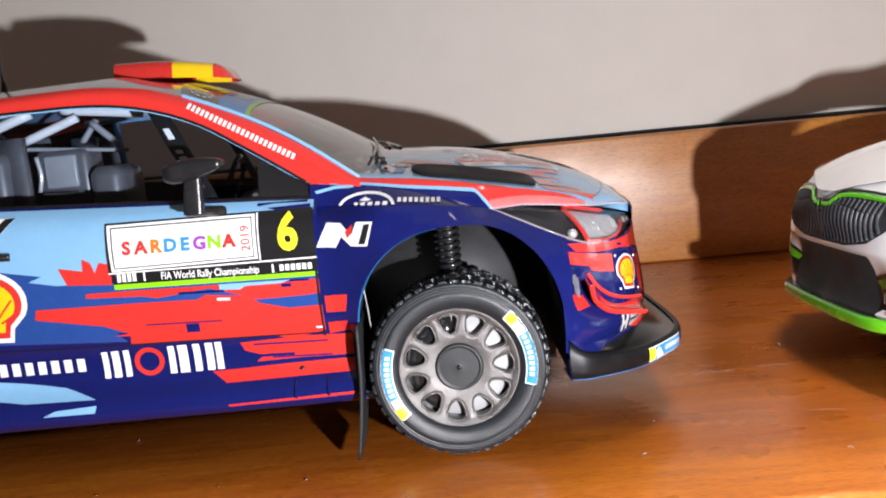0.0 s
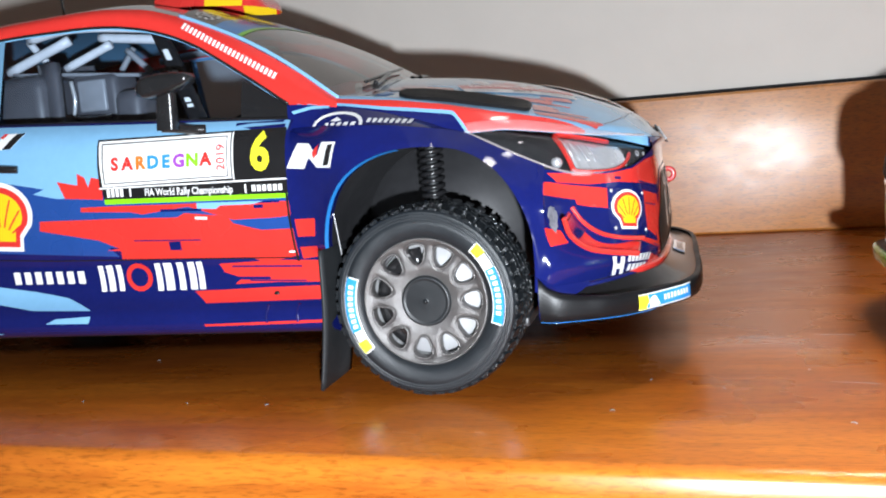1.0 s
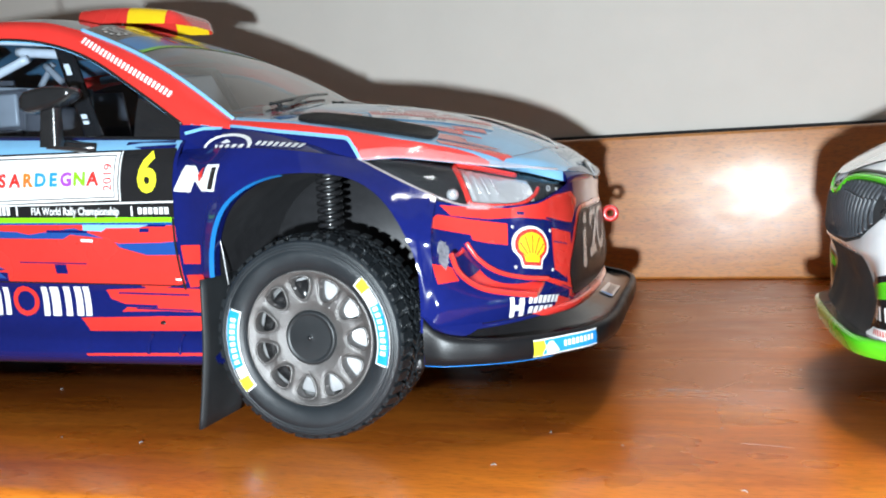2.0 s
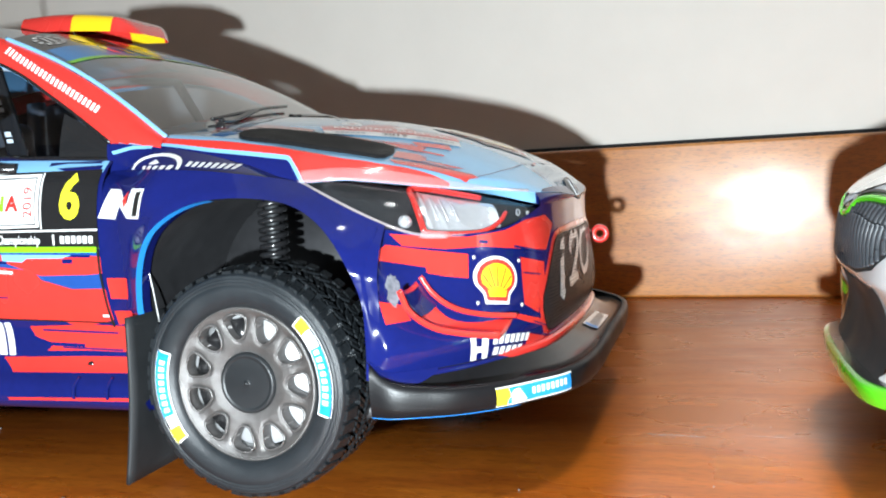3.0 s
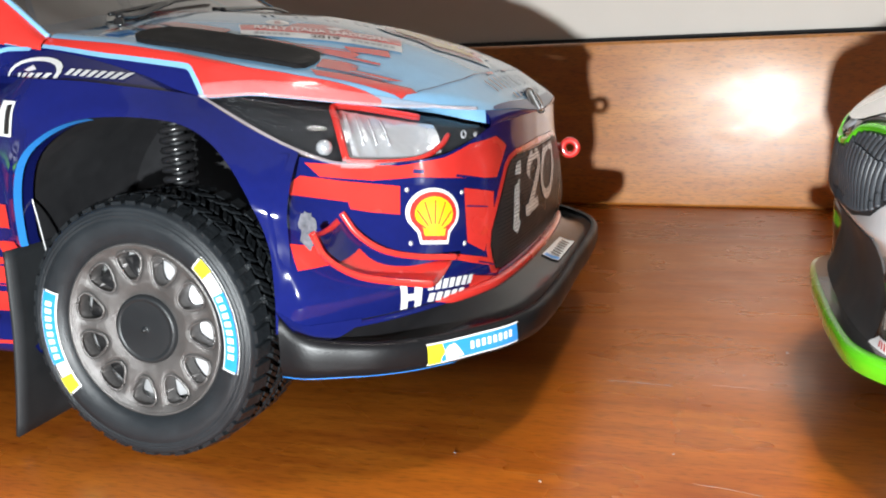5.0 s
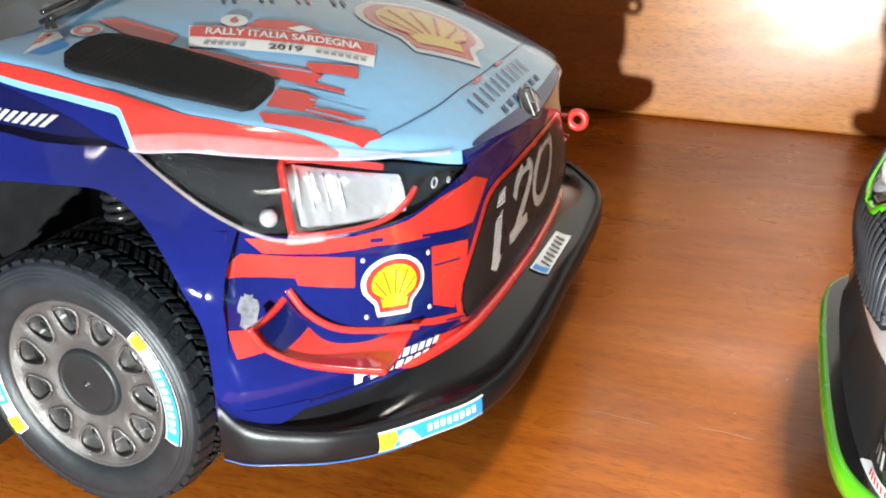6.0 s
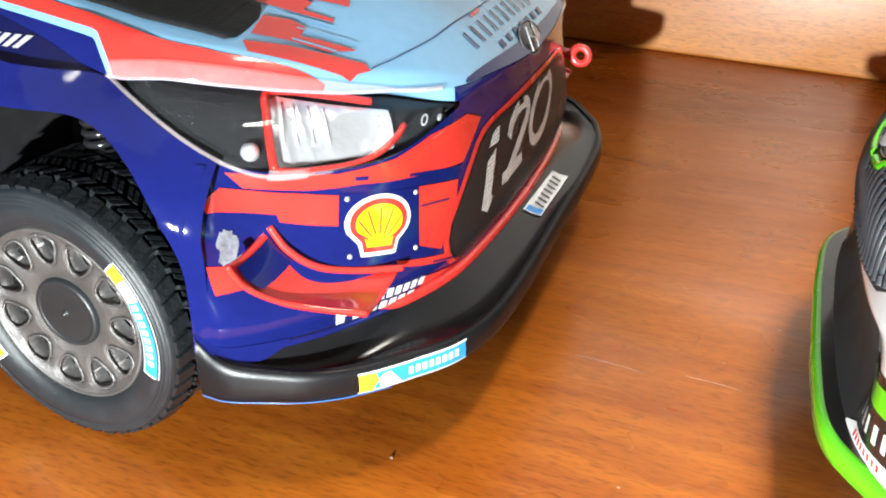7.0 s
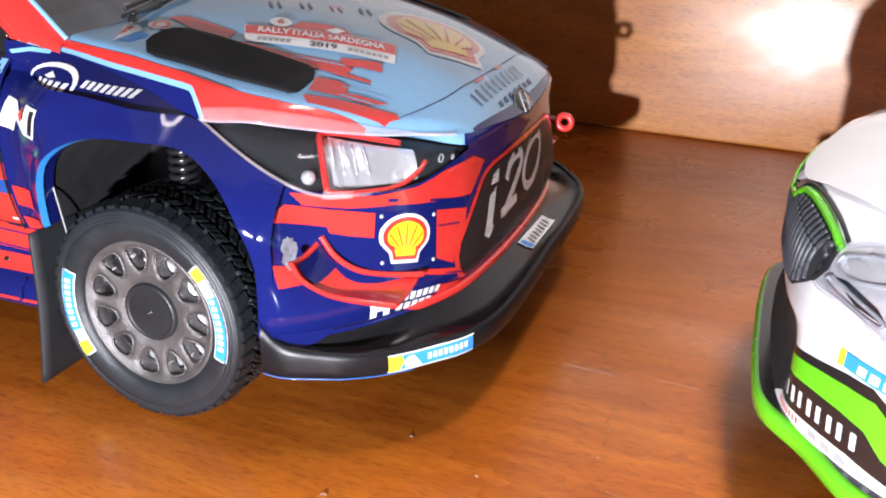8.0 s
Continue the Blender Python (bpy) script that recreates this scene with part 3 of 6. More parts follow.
# headlamps
LOW = curve([(8.6, 4.6, 48.2), (13, 3.4, 46.1), (18, 2.6, 43.6), (23, 2.9, 41.2), (27.4, 4.8, 39.5), (32.6, 10.4, 38.9), (36.4, 15.6, 38.8), (39.4, 21.4, 39.6), (40.7, 26.6, 40.6)])
UPP = curve([(8.6, 5.2, 48.5), (12.5, 6.4, 48.2), (17, 8.6, 47.8), (21.5, 11.0, 47.0), (26, 14.0, 46.2), (31, 18.0, 45.0), (35, 21.6, 44.0), (38.6, 25.0, 42.8), (40.6, 27.6, 42.1)])


def lamp_point(u, v, sink=0.0, out=1.8):
    a, b = LOW(u), UPP(u)
    p = a.lerp(b, v)
    w = math.sin(math.pi * v) * math.sin(math.pi * min(1, u * 1.05)) ** 0.6
    return p + Vector((0.55, -0.62, 0.35)) * (out * w - sink)


def flipped(bm):
    for v in bm.verts:
        v.co.y = 2 * YC - v.co.y
    return bm


def build_headlamp(far):
    f = flipped if far else (lambda b: b)
    side = -1 if far else 1
    lampbody = part("headlamp", f(sheet(lambda u, v: lamp_point(u, v, 1.3, 0.8), 40, 12)), MATT, car, "headlamp with black housing, red surround and clear lens")
    part("lens", f(sheet(lambda u, v: lamp_point(u, v, 0.0), 40, 12)), LENS, lampbody, "clear lens")
    # reflector: flutes at its outer end, a bowl at its inner end, a red surround
    def mirror_uv(a, b):
        return 0.505 - 0.06 * b + (0.262 + 0.045 * b - 0.02 * b * b) * a, 0.09 + (0.80 - 0.16 * a) * b + 0.05 * a

    def bowl(a, b):
        u, v = mirror_uv(a, b)
        flute = 0.34 * abs(math.sin(21 * a + 1.5 * b)) * max(0.0, 1 - 1.9 * a) + 0.10 * math.sin(9 * b + 3 * a) * max(0.0, 1 - 1.5 * a)
        r = math.hypot((a - 0.72) / 0.30, (b - 0.45) / 0.46)
        dish = 0.55 * max(0.0, 1 - r * r) if r < 1 else 0.0
        return lamp_point(u, v, 0.62 + flute + 0.35 * math.sin(math.pi * a) + dish, 1.0)
    part("reflector", f(sheet(bowl, 90, 40)), CHROME, lampbody, "bright silver reflector")
    for c in (0.10, 0.20, 0.31, 0.42):
        bm = thick(sheet(lambda u, v: Vector(bowl(c + 0.012 * u, 0.30 + 0.62 * v)) + Vector((0.1, -0.1, 0.05)), 2, 8), 0.10)
        part("reflector_rib", f(bm), CHROME, lampbody)
    ring_uv = [(0.512, 0.06), (0.485, 0.32), (0.452, 0.66), (0.437, 0.90), (0.49, 0.955), (0.58, 0.94), (0.68, 0.90)]
    part("lamp_surround", f(tube([tuple(lamp_point(a, b, 0.25, 1.1)) for a, b in ring_uv], 0.50, 8)), RED, lampbody, "red lamp surround")
    ring_uv = [(0.512, 0.06), (0.57, 0.035), (0.66, 0.04), (0.72, 0.12), (0.762, 0.30), (0.782, 0.52)]
    part("lamp_surround", f(tube([tuple(lamp_point(a, b, 0.25, 1.1)) for a, b in ring_uv], 0.40, 8)), RED, lampbody)
    bulb = bmesh.new()
    bmesh.ops.create_uvsphere(bulb, u_segments=20, v_segments=12, radius=1.05)
    c = lamp_point(0.445, 0.22, 1.2, 1.0)
    bulb.transform(Matrix.Translation(c))
    part("projector", f(bulb), CHROME, lampbody, "small silver projector")
    for a, b, r in ((0.845, 0.55, 0.75), (0.905, 0.52, 0.5)):
        loop = [tuple(lamp_point(a + 0.012 * r * math.cos(g), b + 0.16 * r * math.sin(g), 0.55, 1.0)) for g in (2 * math.pi * k / 12 for k in range(13))]
        part("marker_ring", f(tube(loop, 0.13, 6, 36)), SILVER, lampbody, "small clear marker lamp")
    part("lens_edge", f(tube([tuple(lamp_point(k / 12, 0.0) + Vector((0.1, -0.15, 0))) for k in range(13)], 0.26, 6)), CLEAR, lampbody, "pale clear edge of the lens")
    def flange(u, v):
        x = 8.8 + 30.6 * u
        y = YC - HALF(x) + 0.05 + (1.5 * math.sin(math.pi * min(1, 0.12 + u)) ** 0.5) * v
        return Vector((x, y, bonnet_z(x, y))) + bonnet_up(x, y) * (0.32 + 0.1 * math.sin(math.pi * v))
    part("lens_flange", f(thick(sheet(flange, 60, 5), 0.3)), CLEAR, lampbody, "clear upper flange of the lens")
    part("lens_edge", f(tube([tuple(flange(k / 14, 0.0)) for k in range(15)], 0.22, 8)), CLEAR, lampbody)
    bm = thick(sheet(lambda u, v: Vector(lamp_point(0.50 + 0.075 * u, 0.07 - 0.09 * v)) + Vector((0.15, -0.2, -0.25 * v)), 6, 3), 0.35)
    part("lens_tab", f(bm), CLEAR, lampbody, "pale clear tab of the lens")
    dust = random.Random(8 if far else 7)
    specks = bmesh.new()
    for _ in range(420):
        c = lamp_point(dust.uniform(0.10, 0.46), dust.uniform(0.05, 0.95), dust.uniform(0.1, 1.1), 0.9)
        r = dust.choice((0.02, 0.025, 0.03, 0.035, 0.05))
        bmesh.ops.create_icosphere(specks, subdivisions=1, radius=r, matrix=Matrix.Translation(c))
    tagged(part("dust_specks", f(specks), GREY, lampbody, "pale dust specks inside the lens"), kind="stuff")

    def skirt(u, v):
        p = UPP(u) + Vector((0.1, -0.1, 0.25))
        q = Vector((p.x, YC - HALF(p.x), bonnet_z(p.x, YC - HALF(p.x))))
        return p.lerp(q, v)
    part("bonnet_edge", f(sheet(lambda u, v: skirt(0.52 * u, v), 24, 4)), RED, car, "red lower edge of the bonnet")
    part("bonnet_edge", f(sheet(lambda u, v: skirt(0.52 + 0.455 * u, v), 30, 4)), BLUE, car, "light blue lower edge of the bonnet")
    part("bonnet_edge", f(sheet(lambda u, v: skirt(0.975 + 0.025 * u, v), 6, 4)), NAVY, car, "navy lower edge of the bonnet")
    return lampbody


build_headlamp(False)
build_headlamp(True)


def half_inverse(h):
    a, b = 36.0, 43.6
    for _ in range(30):
        m = (a + b) / 2
        a, b = (m, b) if HALF(m) > h else (a, m)
    return a


def nose_start():
    a, b = 0.1, 0.5
    for _ in range(30):
        m = (a + b) / 2
        a, b = (m, b) if nose_point(m, 1.0)[1] < 26.5 else (a, m)
    return a


def nose_panel(u, v):
    """Painted strip between the bumper's upper edge and the bonnet's front edge."""
    s0 = nose_start()
    p = Vector(nose_point(s0 + (1 - 2 * s0) * u, 1.0))
    x = half_inverse(max(0.25, abs(p.y - YC)))
    q = Vector((x + 0.15, p.y, bonnet_z(x, p.y) - 0.05))
    r = p.lerp(q, v)
    return (r.x + 0.35 * math.sin(math.pi * v), r.y, r.z)


part("nose_strip", sheet(nose_panel, 80, 6), NAVY, car, "navy strip between grille and bonnet")

# greenhouse: windscreen, roof, pillars, glass
SB = curve([(-16.4, 8.2, 56.2), (-13.6, 20, 58.3), (-11.4, 36, 59.6), (-10.8, 52.5, 59.8)])
ST = curve([(-51.0, 13.4, 75.8), (-53.6, 24, 78.6), (-55.4, 38, 80.2), (-56, 52.5, 80.7)])


def screen_point(u, v):
    t = 1 - abs(2 * v - 1)
    a, b = SB(t), ST(t)
    p = a.lerp(b, u)
    p = p + Vector((0.45, 0, 0.9)) * (1.7 * math.sin(math.pi * u))
    return (p.x, p.y if v <= 0.5 else 2 * YC - p.y, p.z)


screen = part("windscreen", sheet(screen_point, 26, 48), SCREEN, car, "smoked windscreen with a blue and black sun strip")
screen.visible_shadow = True
ROOF_E = table([(-150, 70.0), (-130, 74.4), (-110, 77.2), (-90, 78.8), (-72, 79.2), (-60, 78.2), (-51, 75.8)])
ROOF_Y = table([(-150, 17.0), (-110, 15.0), (-80, 14.0), (-51, 13.4)])


def roof_point(u, v):
    t = 1 - abs(2 * v - 1)
    front = ST(t)
    x = front.x + (-150 - front.x) * u
    e, ye = ROOF_E(x), ROOF_Y(x)
    y = ye + (YC - ye) * t
    blend = min(1.0, u * 6)
    z = e + 4.4 * (1 - (1 - t) ** 2.2)
    z = front.z * (1 - blend) + z * blend
    return (x, y if v <= 0.5 else 2 * YC - y, z)


roof = part("roof", sheet(roof_point, 50, 40), BLUE, car, "light blue roof with red edges")

WIN_TOP = table([(-150, 66.0), (-125, 71.0), (-104, 74.2), (-88, 75.6), (-72, 75.7), (-60, 74.2), (-50, 71.0), (-38, 64.0), (-27.5, 57.0), (-23.5, 54.2)])


def glass_y(z):
    return 6.4 + (z - 53.5) * 0.30


def rail_point(u, v, far=False):
    """The painted rail between the side glass and the roof or windscreen edge."""
    x = -150 + 134 * u
    w = WIN_TOP(x) if x < -23.5 else 54.0 - (x + 23.5) * 0.02
    low = Vector((x, glass_y(w) - 0.2, w))
    if x < -51:
        top = Vector((x, ROOF_Y(x), ROOF_E(x) + 0.1))
    else:
        t = (x + 16.2) / (-51 + 16.2)
        s = Vector(screen_point(max(0.0, t), 0.0))
        top = Vector((x, s.y, s.z + 0.1))
    p = low.lerp(top, v)
    b = 0.9 * math.sin(math.pi * v)
    y = p.y - b
    return (p.x, 2 * YC - y if far else y, p.z + b * 0.4)


rail_near = part("roof_rail", sheet(lambda u, v: rail_point(u, v), 90, 10), RED, car, "red windscreen pillar and roof rail")
rail_far = part("roof_rail", sheet(lambda u, v: rail_point(u, v, True), 90, 10), RED, car)


def window_point(u, v, far=False, sink=0.6, x0=-94.4, x1=-24.0):
    x = x0 + (x1 - x0) * u
    b, t = belt(x) - 0.2, WIN_TOP(x)
    z = b + (t - b) * v
    y = glass_y(z) + sink
    return (x, 2 * YC - y if far else y, z)


win_near = part("side_window", sheet(lambda u, v: window_point(u, v), 50, 14), GLASS, car, "dark tinted side window")
win_far = part("side_window", sheet(lambda u, v: window_point(u, v, True), 50, 14), GLASS, car)
for far in (False, True):
    w = win_far if far else win_near
    part("rear_pillar", sheet(lambda u, v: window_point(u, v, far, 0.2, -150, -94.0), 24, 12), BLACK, car, "black rear pillar panel")
    part("sill_strip", sheet(lambda u, v: (lambda p: (p[0], p[1] + (1 if far else -1) * 0.9 * math.sin(math.pi * v), p[2] + 1.1 * v - 0.5))(window_point(u, 0.0, far, 0.3, -150, -26)), 40, 4), BLACK, w, "black belt strip")
    part("window_frame", sheet(lambda u, v: window_point(0.0, v, far, 0.2 - 0.5 * u, -94.4 + 1.8 * u, -24), 3, 12), BLUE, w, "pale blue frame edge")
    part("window_frame", sheet(lambda u, v: (lambda p: (p[0], p[1] + (1 if far else -1) * 0.15, p[2] - 0.5 + 0.9 * v))(window_point(u, 1.0, far, 0.1, -94.4, -27)), 50, 3), BLUE, w)
    part("quarter_panel", sheet(lambda u, v: window_point(u, v * (0.96 - 0.1 * (1 - u)), far, 0.1 - 0.3 * math.sin(math.pi * v), -36.2, -26.4), 12, 10), BLACK, w, "black triangular corner panel")
    part("quarter_frame", sheet(lambda u, v: (lambda p: (p[0], p[1], p[2]))(window_point(u, v, far, 0.0, -25.9, -24.6)), 3, 8), BLUE, w)

# closing panels of the car that stand mostly in shade
part("underbody", box(-180, 18, 6, 97, 11.4, 13.4, 0.4), LINER, car, "dark flat underbody")
for y in (26.5, 2 * YC - 27.5):
    part("arch_inner", box(-20.5, 22.0, y, y + 1.0, 11.0, 47.5), LINER, car)
part("firewall", box(-25, -23.5, 8, 95, 12, 53), MATT, car)
part("rear_panel", sheet(lambda u, v: (-150 - 30 * math.sin(math.pi * u * 0.5) * (1 - 0.5 * v), 4 + (2 * YC - 8) * v, 12 + 54 * (1 - u) ** 0.7), 10, 10), NAVY, car, "navy tail panel")

NEAR = bvh_of(side_near, wing_near, panel_near)
TOP = bvh_of(bonnet)
NOSEB = bvh_of(bumper)
SPLITB = bvh_of(splitter)
RAILB = bvh_of(rail_near)
VALB = bvh_of([o for o in car.children if o.name.startswith("valance")][0])

# ---- paint strokes on the doors and sill ----
decal("blue_area", [(-150, 43), (-112, 42.4), (-104.3, 43.5), (-100.9, 41.3), (-103.3, 44.5), (-99.8, 44.6), (-100.5, 47.7), (-97.0, 45.9), (-91.2, 45.5), (-86.4, 44.7), (-79.2, 43.3),
      (-81.9, 42.4), (-76.4, 41.2), (-66, 41.0), (-66, 51.5), (-25.4, 51.2), (-25.4, 53.0), (-36, 53.6), (-60, 54.8), (-90, 56.5), (-120, 58.1), (-150, 59.6)], "side", NEAR, BLUE, side_near, 0.08, "light blue upper door area")
decal("mid_blue_area", [(-112, 42.4), (-100.9, 41.3), (-100.6, 47.4), (-91.2, 45.5), (-79.2, 43.3), (-80.4, 37.0), (-66.7, 30.5), (-64.9, 28.5), (-112, 31.7)], "side", NEAR, MIDBLUE, side_near, 0.06)
decal("mid_blue_area", [(-80.4, 42.0), (-70, 41.0), (-26, 39.2), (-26, 31.6), (-60, 30.2), (-66.7, 30.5), (-80.4, 37.0)], "side", NEAR, MIDBLUE, side_near, 0.05)
STROKES = [
    [(-75.8, 44.6), (-71.1, 43.6), (-70.9, 46.0), (-69.3, 45.1), (-68.7, 43.1), (-67.7, 45.0), (-65.4, 44.4), (-65.7, 40.4), (-74.4, 41.1)],
    [(-81.3, 36.8), (-62.0, 36.4), (-49.6, 36.0), (-48.0, 36.8), (-39.0, 35.7), (-37.8, 34.2), (-32.1, 32.6), (-25.6, 32.6), (-25.6, 27.2), (-33, 25.9), (-36, 27.2), (-64.5, 28.0), (-64.1, 29.7), (-67.3, 30.0), (-64.3, 30.3), (-68.7, 32.2), (-81.9, 34.8)],
    [(-71.1, 39.1), (-64, 39.0), (-49.2, 38.6), (-37.9, 38.4), (-25.6, 37.9), (-25.6, 35.1), (-28.8, 34.9), (-37.7, 34.9), (-43.4, 36.8), (-47, 38.0), (-57.3, 37.0), (-60, 37.6), (-71.2, 38.2)],
]
STROKES_LOW = [
    [(-43.1, 26.1), (-30, 26.4), (-20.6, 26.0), (-20.6, 21.6), (-31, 21.9), (-40.3, 21.8), (-38.6, 23.0), (-42.3, 24.3)],
    [(-49.4, 20.6), (-33, 20.9), (-20.6, 20.9), (-20.6, 18.4), (-46.4, 18.3)],
    [(-46.2, 14.5), (-21.0, 14.9), (-21.1, 14.4), (-46.0, 14.1)],
    [(-118, 43.0), (-107.9, 39.1), (-100.6, 35.7), (-101.6, 33.8), (-108.5, 36.7), (-118, 39)],
    [(-118, 37.0), (-109.2, 34.7), (-104.4, 33.2), (-97.2, 29.3), (-104.2, 29.4), (-118, 28.6)],
]
for pts in STROKES + STROKES_LOW:
    decal("red_stroke", pts, "side", NEAR, RED, side_near, 0.14)
for pts in ([(-24.9, 34.3), (-20.3, 34.4), (-20.5, 33.0), (-21.0, 30.9), (-24.9, 30.9)], [(-24.9, 28.8), (-20.9, 29.0), (-21.2, 26.8), (-24.9, 26.4)]):
    decal("red_stroke", pts, "side", NEAR, RED, wing_near, 0.14)
for a, b, w, h in ((-53, 31.5, 15, 0.25), (-51.5, 30.3, 2.6, 1.8), (-30.5, 38.0, 6, 0.4), (-32, 37.2, 2, 0.7), (-33, 25.2, 15, 0.35), (-37, 22.9, 9, 0.6), (-31, 22.2, 12, 0.3), (-48.6, 37.4, 9, 0.5)):
    decal("navy_dash", rect(a, b, w, h, -2), "side", NEAR, NAVY, side_near, 0.18)
decal("blue_dash", [(-45, 38.6), (-31, 38.2), (-33, 37.7), (-40, 37.8), (-41, 37.2), (-45, 37.5)], "side", NEAR, BLUE, side_near, 0.19)
decal("pale_dash", rect(-44.5, 35.6, 2.6, 0.5, -4), "side", NEAR, WHITE, side_near, 0.19)
decal("pale_dash", rect(-26.6, 28.0, 1.6, 0.4, 0), "side", NEAR, WHITE, side_near, 0.19)
decal("blue_stroke", [(-118, 24.8), (-101.7, 23.8), (-87.4, 21.7), (-78.9, 20.1), (-72.4, 17.6), (-86.6, 17.9), (-97, 19.4), (-104.7, 20.8), (-100, 21.2), (-109.6, 21.8), (-106, 22.6), (-118, 22.8)], "side", NEAR, BLUE, side_near, 0.14, "light blue brush stroke on the sill")
decal("blue_stroke", [(-80.5, 16.3), (-72.2, 16.6), (-72.7, 15.2), (-83.0, 15.3)], "side", NEAR, BLUE, side_near, 0.14)
decal("blue_stroke", [(-120, 13.6), (-96, 13.7), (-94, 13.2), (-120, 13.0)], "side", NEAR, BLUE, side_near, 0.14)
decal("white_spot", rect(-100.2, 26.7, 1.6, 1.6, 0), "side", NEAR, WHITE, side_near, 0.2)
for x in (-32.5, -26.0):
    part("sill_clip", tube([(x, DOOR(17.8) - 0.2, 17.8), (x, DOOR(16.2) - 0.5, 16.2), (x, DOOR(14.6) - 0.4, 14.6)], 0.28, 6), NAVY, side_near)
for x, z in ((-31.3, 19.6),):
    part("screw_hole", lathe([(0.01, 0), (0.55, 0.02), (0.6, 0.25)], 14, "y", (x, DOOR(z) - 0.28, z)), BLACK, side_near, "small dark screw hole")

# event plate
decal("plate_ground", [(-66.0, 52.2), (-25.5, 51.6), (-25.5, 41.9), (-66.0, 42.3)], "side", NEAR, BLACK, side_near, 0.20, "black event plate with white panel")
decal("plate_white", [(-65.6, 51.8), (-36.8, 51.4), (-36.8, 42.9), (-65.3, 42.9)], "side", NEAR, WHITE, side_near, 0.26, "white event panel")
for pts in ([(-64.9, 51.3), (-37.4, 50.9), (-37.4, 50.7), (-64.9, 51.05)], [(-64.8, 43.6), (-37.4, 43.5), (-37.4, 43.3), (-64.8, 43.4)], [(-64.9, 51.3), (-64.65, 51.3), (-64.55, 43.5), (-64.8, 43.5)], [(-37.6, 50.9), (-37.4, 50.9), (-37.4, 43.4), (-37.6, 43.4)]):
    decal("plate_line", pts, "side", NEAR, BLACK, side_near, 0.31)
COLS = (RED, ORANGE, ORANGE, LIME, CYAN, CYAN, LIME, ORANGE)
SECOND = (ORANGE, RED, LIME, CYAN, RED, PURPLE, CYAN, RED)
for k, ch in enumerate("SARDEGNA"):
    letters("event_letter", ch, -62.0 + 2.85 * k, 47.1 - 0.05 * k, 3.3, -1, "side", NEAR, (COLS, SECOND)[k % 2][k], side_near, 0.32, "coloured event lettering", 1.05, bold=0.16)
letters("event_year", "2019", -38.8, 47.0, 2.5, 90, "side", NEAR, RED, side_near, 0.32, "red year lettering", bold=0.03)
decal("plate_line", [(-36.5, 51.5), (-36.2, 51.5), (-36.2, 42.6), (-36.5, 42.6)], "side", NEAR, WHITE, side_near, 0.3)
decal("plate_line", [(-66, 42.8), (-25.5, 42.3), (-25.5, 42.0), (-66, 42.5)], "side", NEAR, WHITE, side_near, 0.3)
letters("start_number", "6", -30.7, 47.1, 9.4, 0, "side", NEAR, LEMON, side_near, 0.32, "yellow start number", 0.84, bold=0.34)
decal("plate_strip", [(-65.5, 42.6), (-25.5, 42.0), (-25.6, 39.4), (-65.3, 40.4)], "side", NEAR, BLACK, side_near, 0.20, "black strip with white lettering")
letters("strip_lettering", "FIA World Rally Championship", -46.4, 41.0, 2.05, -1.6, "side", NEAR, WHITE, side_near, 0.3, "white lettering", 0.74, bold=0.03)
for a, b, c, d, n, h in ((-64.6, 41.6, -60.6, 41.55, 4, 1.6), (-59.4, 41.5, -58.9, 41.5, 1, 1.7), (-34.4, 40.75, -33.9, 40.75, 1, 1.7), (-33.0, 40.75, -26.4, 40.6, 6, 1.2)):
    bars("sponsor_bar", a, b, c, d, h, n, "side", NEAR, WHITE, side_near, 0.3)
decal("plate_green", [(-65.3, 40.4), (-25.6, 39.4), (-25.7, 38.5), (-65.3, 39.4)], "side", NEAR, LIME, side_near, 0.21, "lime green strip")
part("plate_pin", lathe([(0.01, -0.3), (0.9, -0.2), (1.1, 0.1)], 14, "y", (-45.2, 3.4, 51.6)), SILVER, side_near)

# sponsor marks on the doors
shell_badge(-90.9, 38.2, 16.4, 14.6, "side", NEAR, side_near, -3, 0.2)
for a, w in ((-70.3, 1.2), (-68.2, 1.5), (-66.0, 1.2)):
    decal("sponsor_bar", rect(a, 24.0, w, 5.6), "side", NEAR, WHITE, side_near, 0.24)


part("sponsor_ring", drape(ring(-61.6, 24.0, 2.0, 3.0), "side", NEAR, 0.24), RED, side_near, "red ring of a sponsor mark")
for a, w in ((-57.0, 1.3), (-54.7, 1.9), (-51.9, 1.4), (-49.4, 1.5), (-47.5, 1.3)):
    decal("sponsor_bar", rect(a, 23.9, w, 5.8), "side", NEAR, WHITE, side_near, 0.25)
for k in range(7):
    decal("sponsor_bar", rect(-91.0 + 2.62 * k, 24.75 - 0.05 * k, 1.6, 2.7), "side", NEAR, WHITE, side_near, 0.24)
decal("mark_white", [(-97.6, 52.0), (-95.4, 55.2), (-93.2, 55.0), (-89.8, 53.2), (-88.6, 55.0), (-83.6, 54.8), (-86.4, 51.9), (-91.4, 51.9), (-94.4, 53.6), (-95.6, 52.0)], "side", NEAR, WHITE, side_near, 0.24, "white slanted door mark")
decal("mark_black", [(-85.6, 54.8), (-83.6, 54.8), (-86.4, 51.9), (-88.4, 51.9)], "side", NEAR, BLACK, side_near, 0.3)
decal("mark_red", [(-88.6, 55.0), (-87.6, 55.0), (-88.6, 54.0), (-89.4, 54.2)], "side", NEAR, RED, side_near, 0.3)
decal("navy_stroke", [(-125, 56.2), (-107, 55.2), (-102.6, 54.0), (-106.2, 53.3), (-125, 53)], "side", NEAR, NAVY, side_near, 0.16)
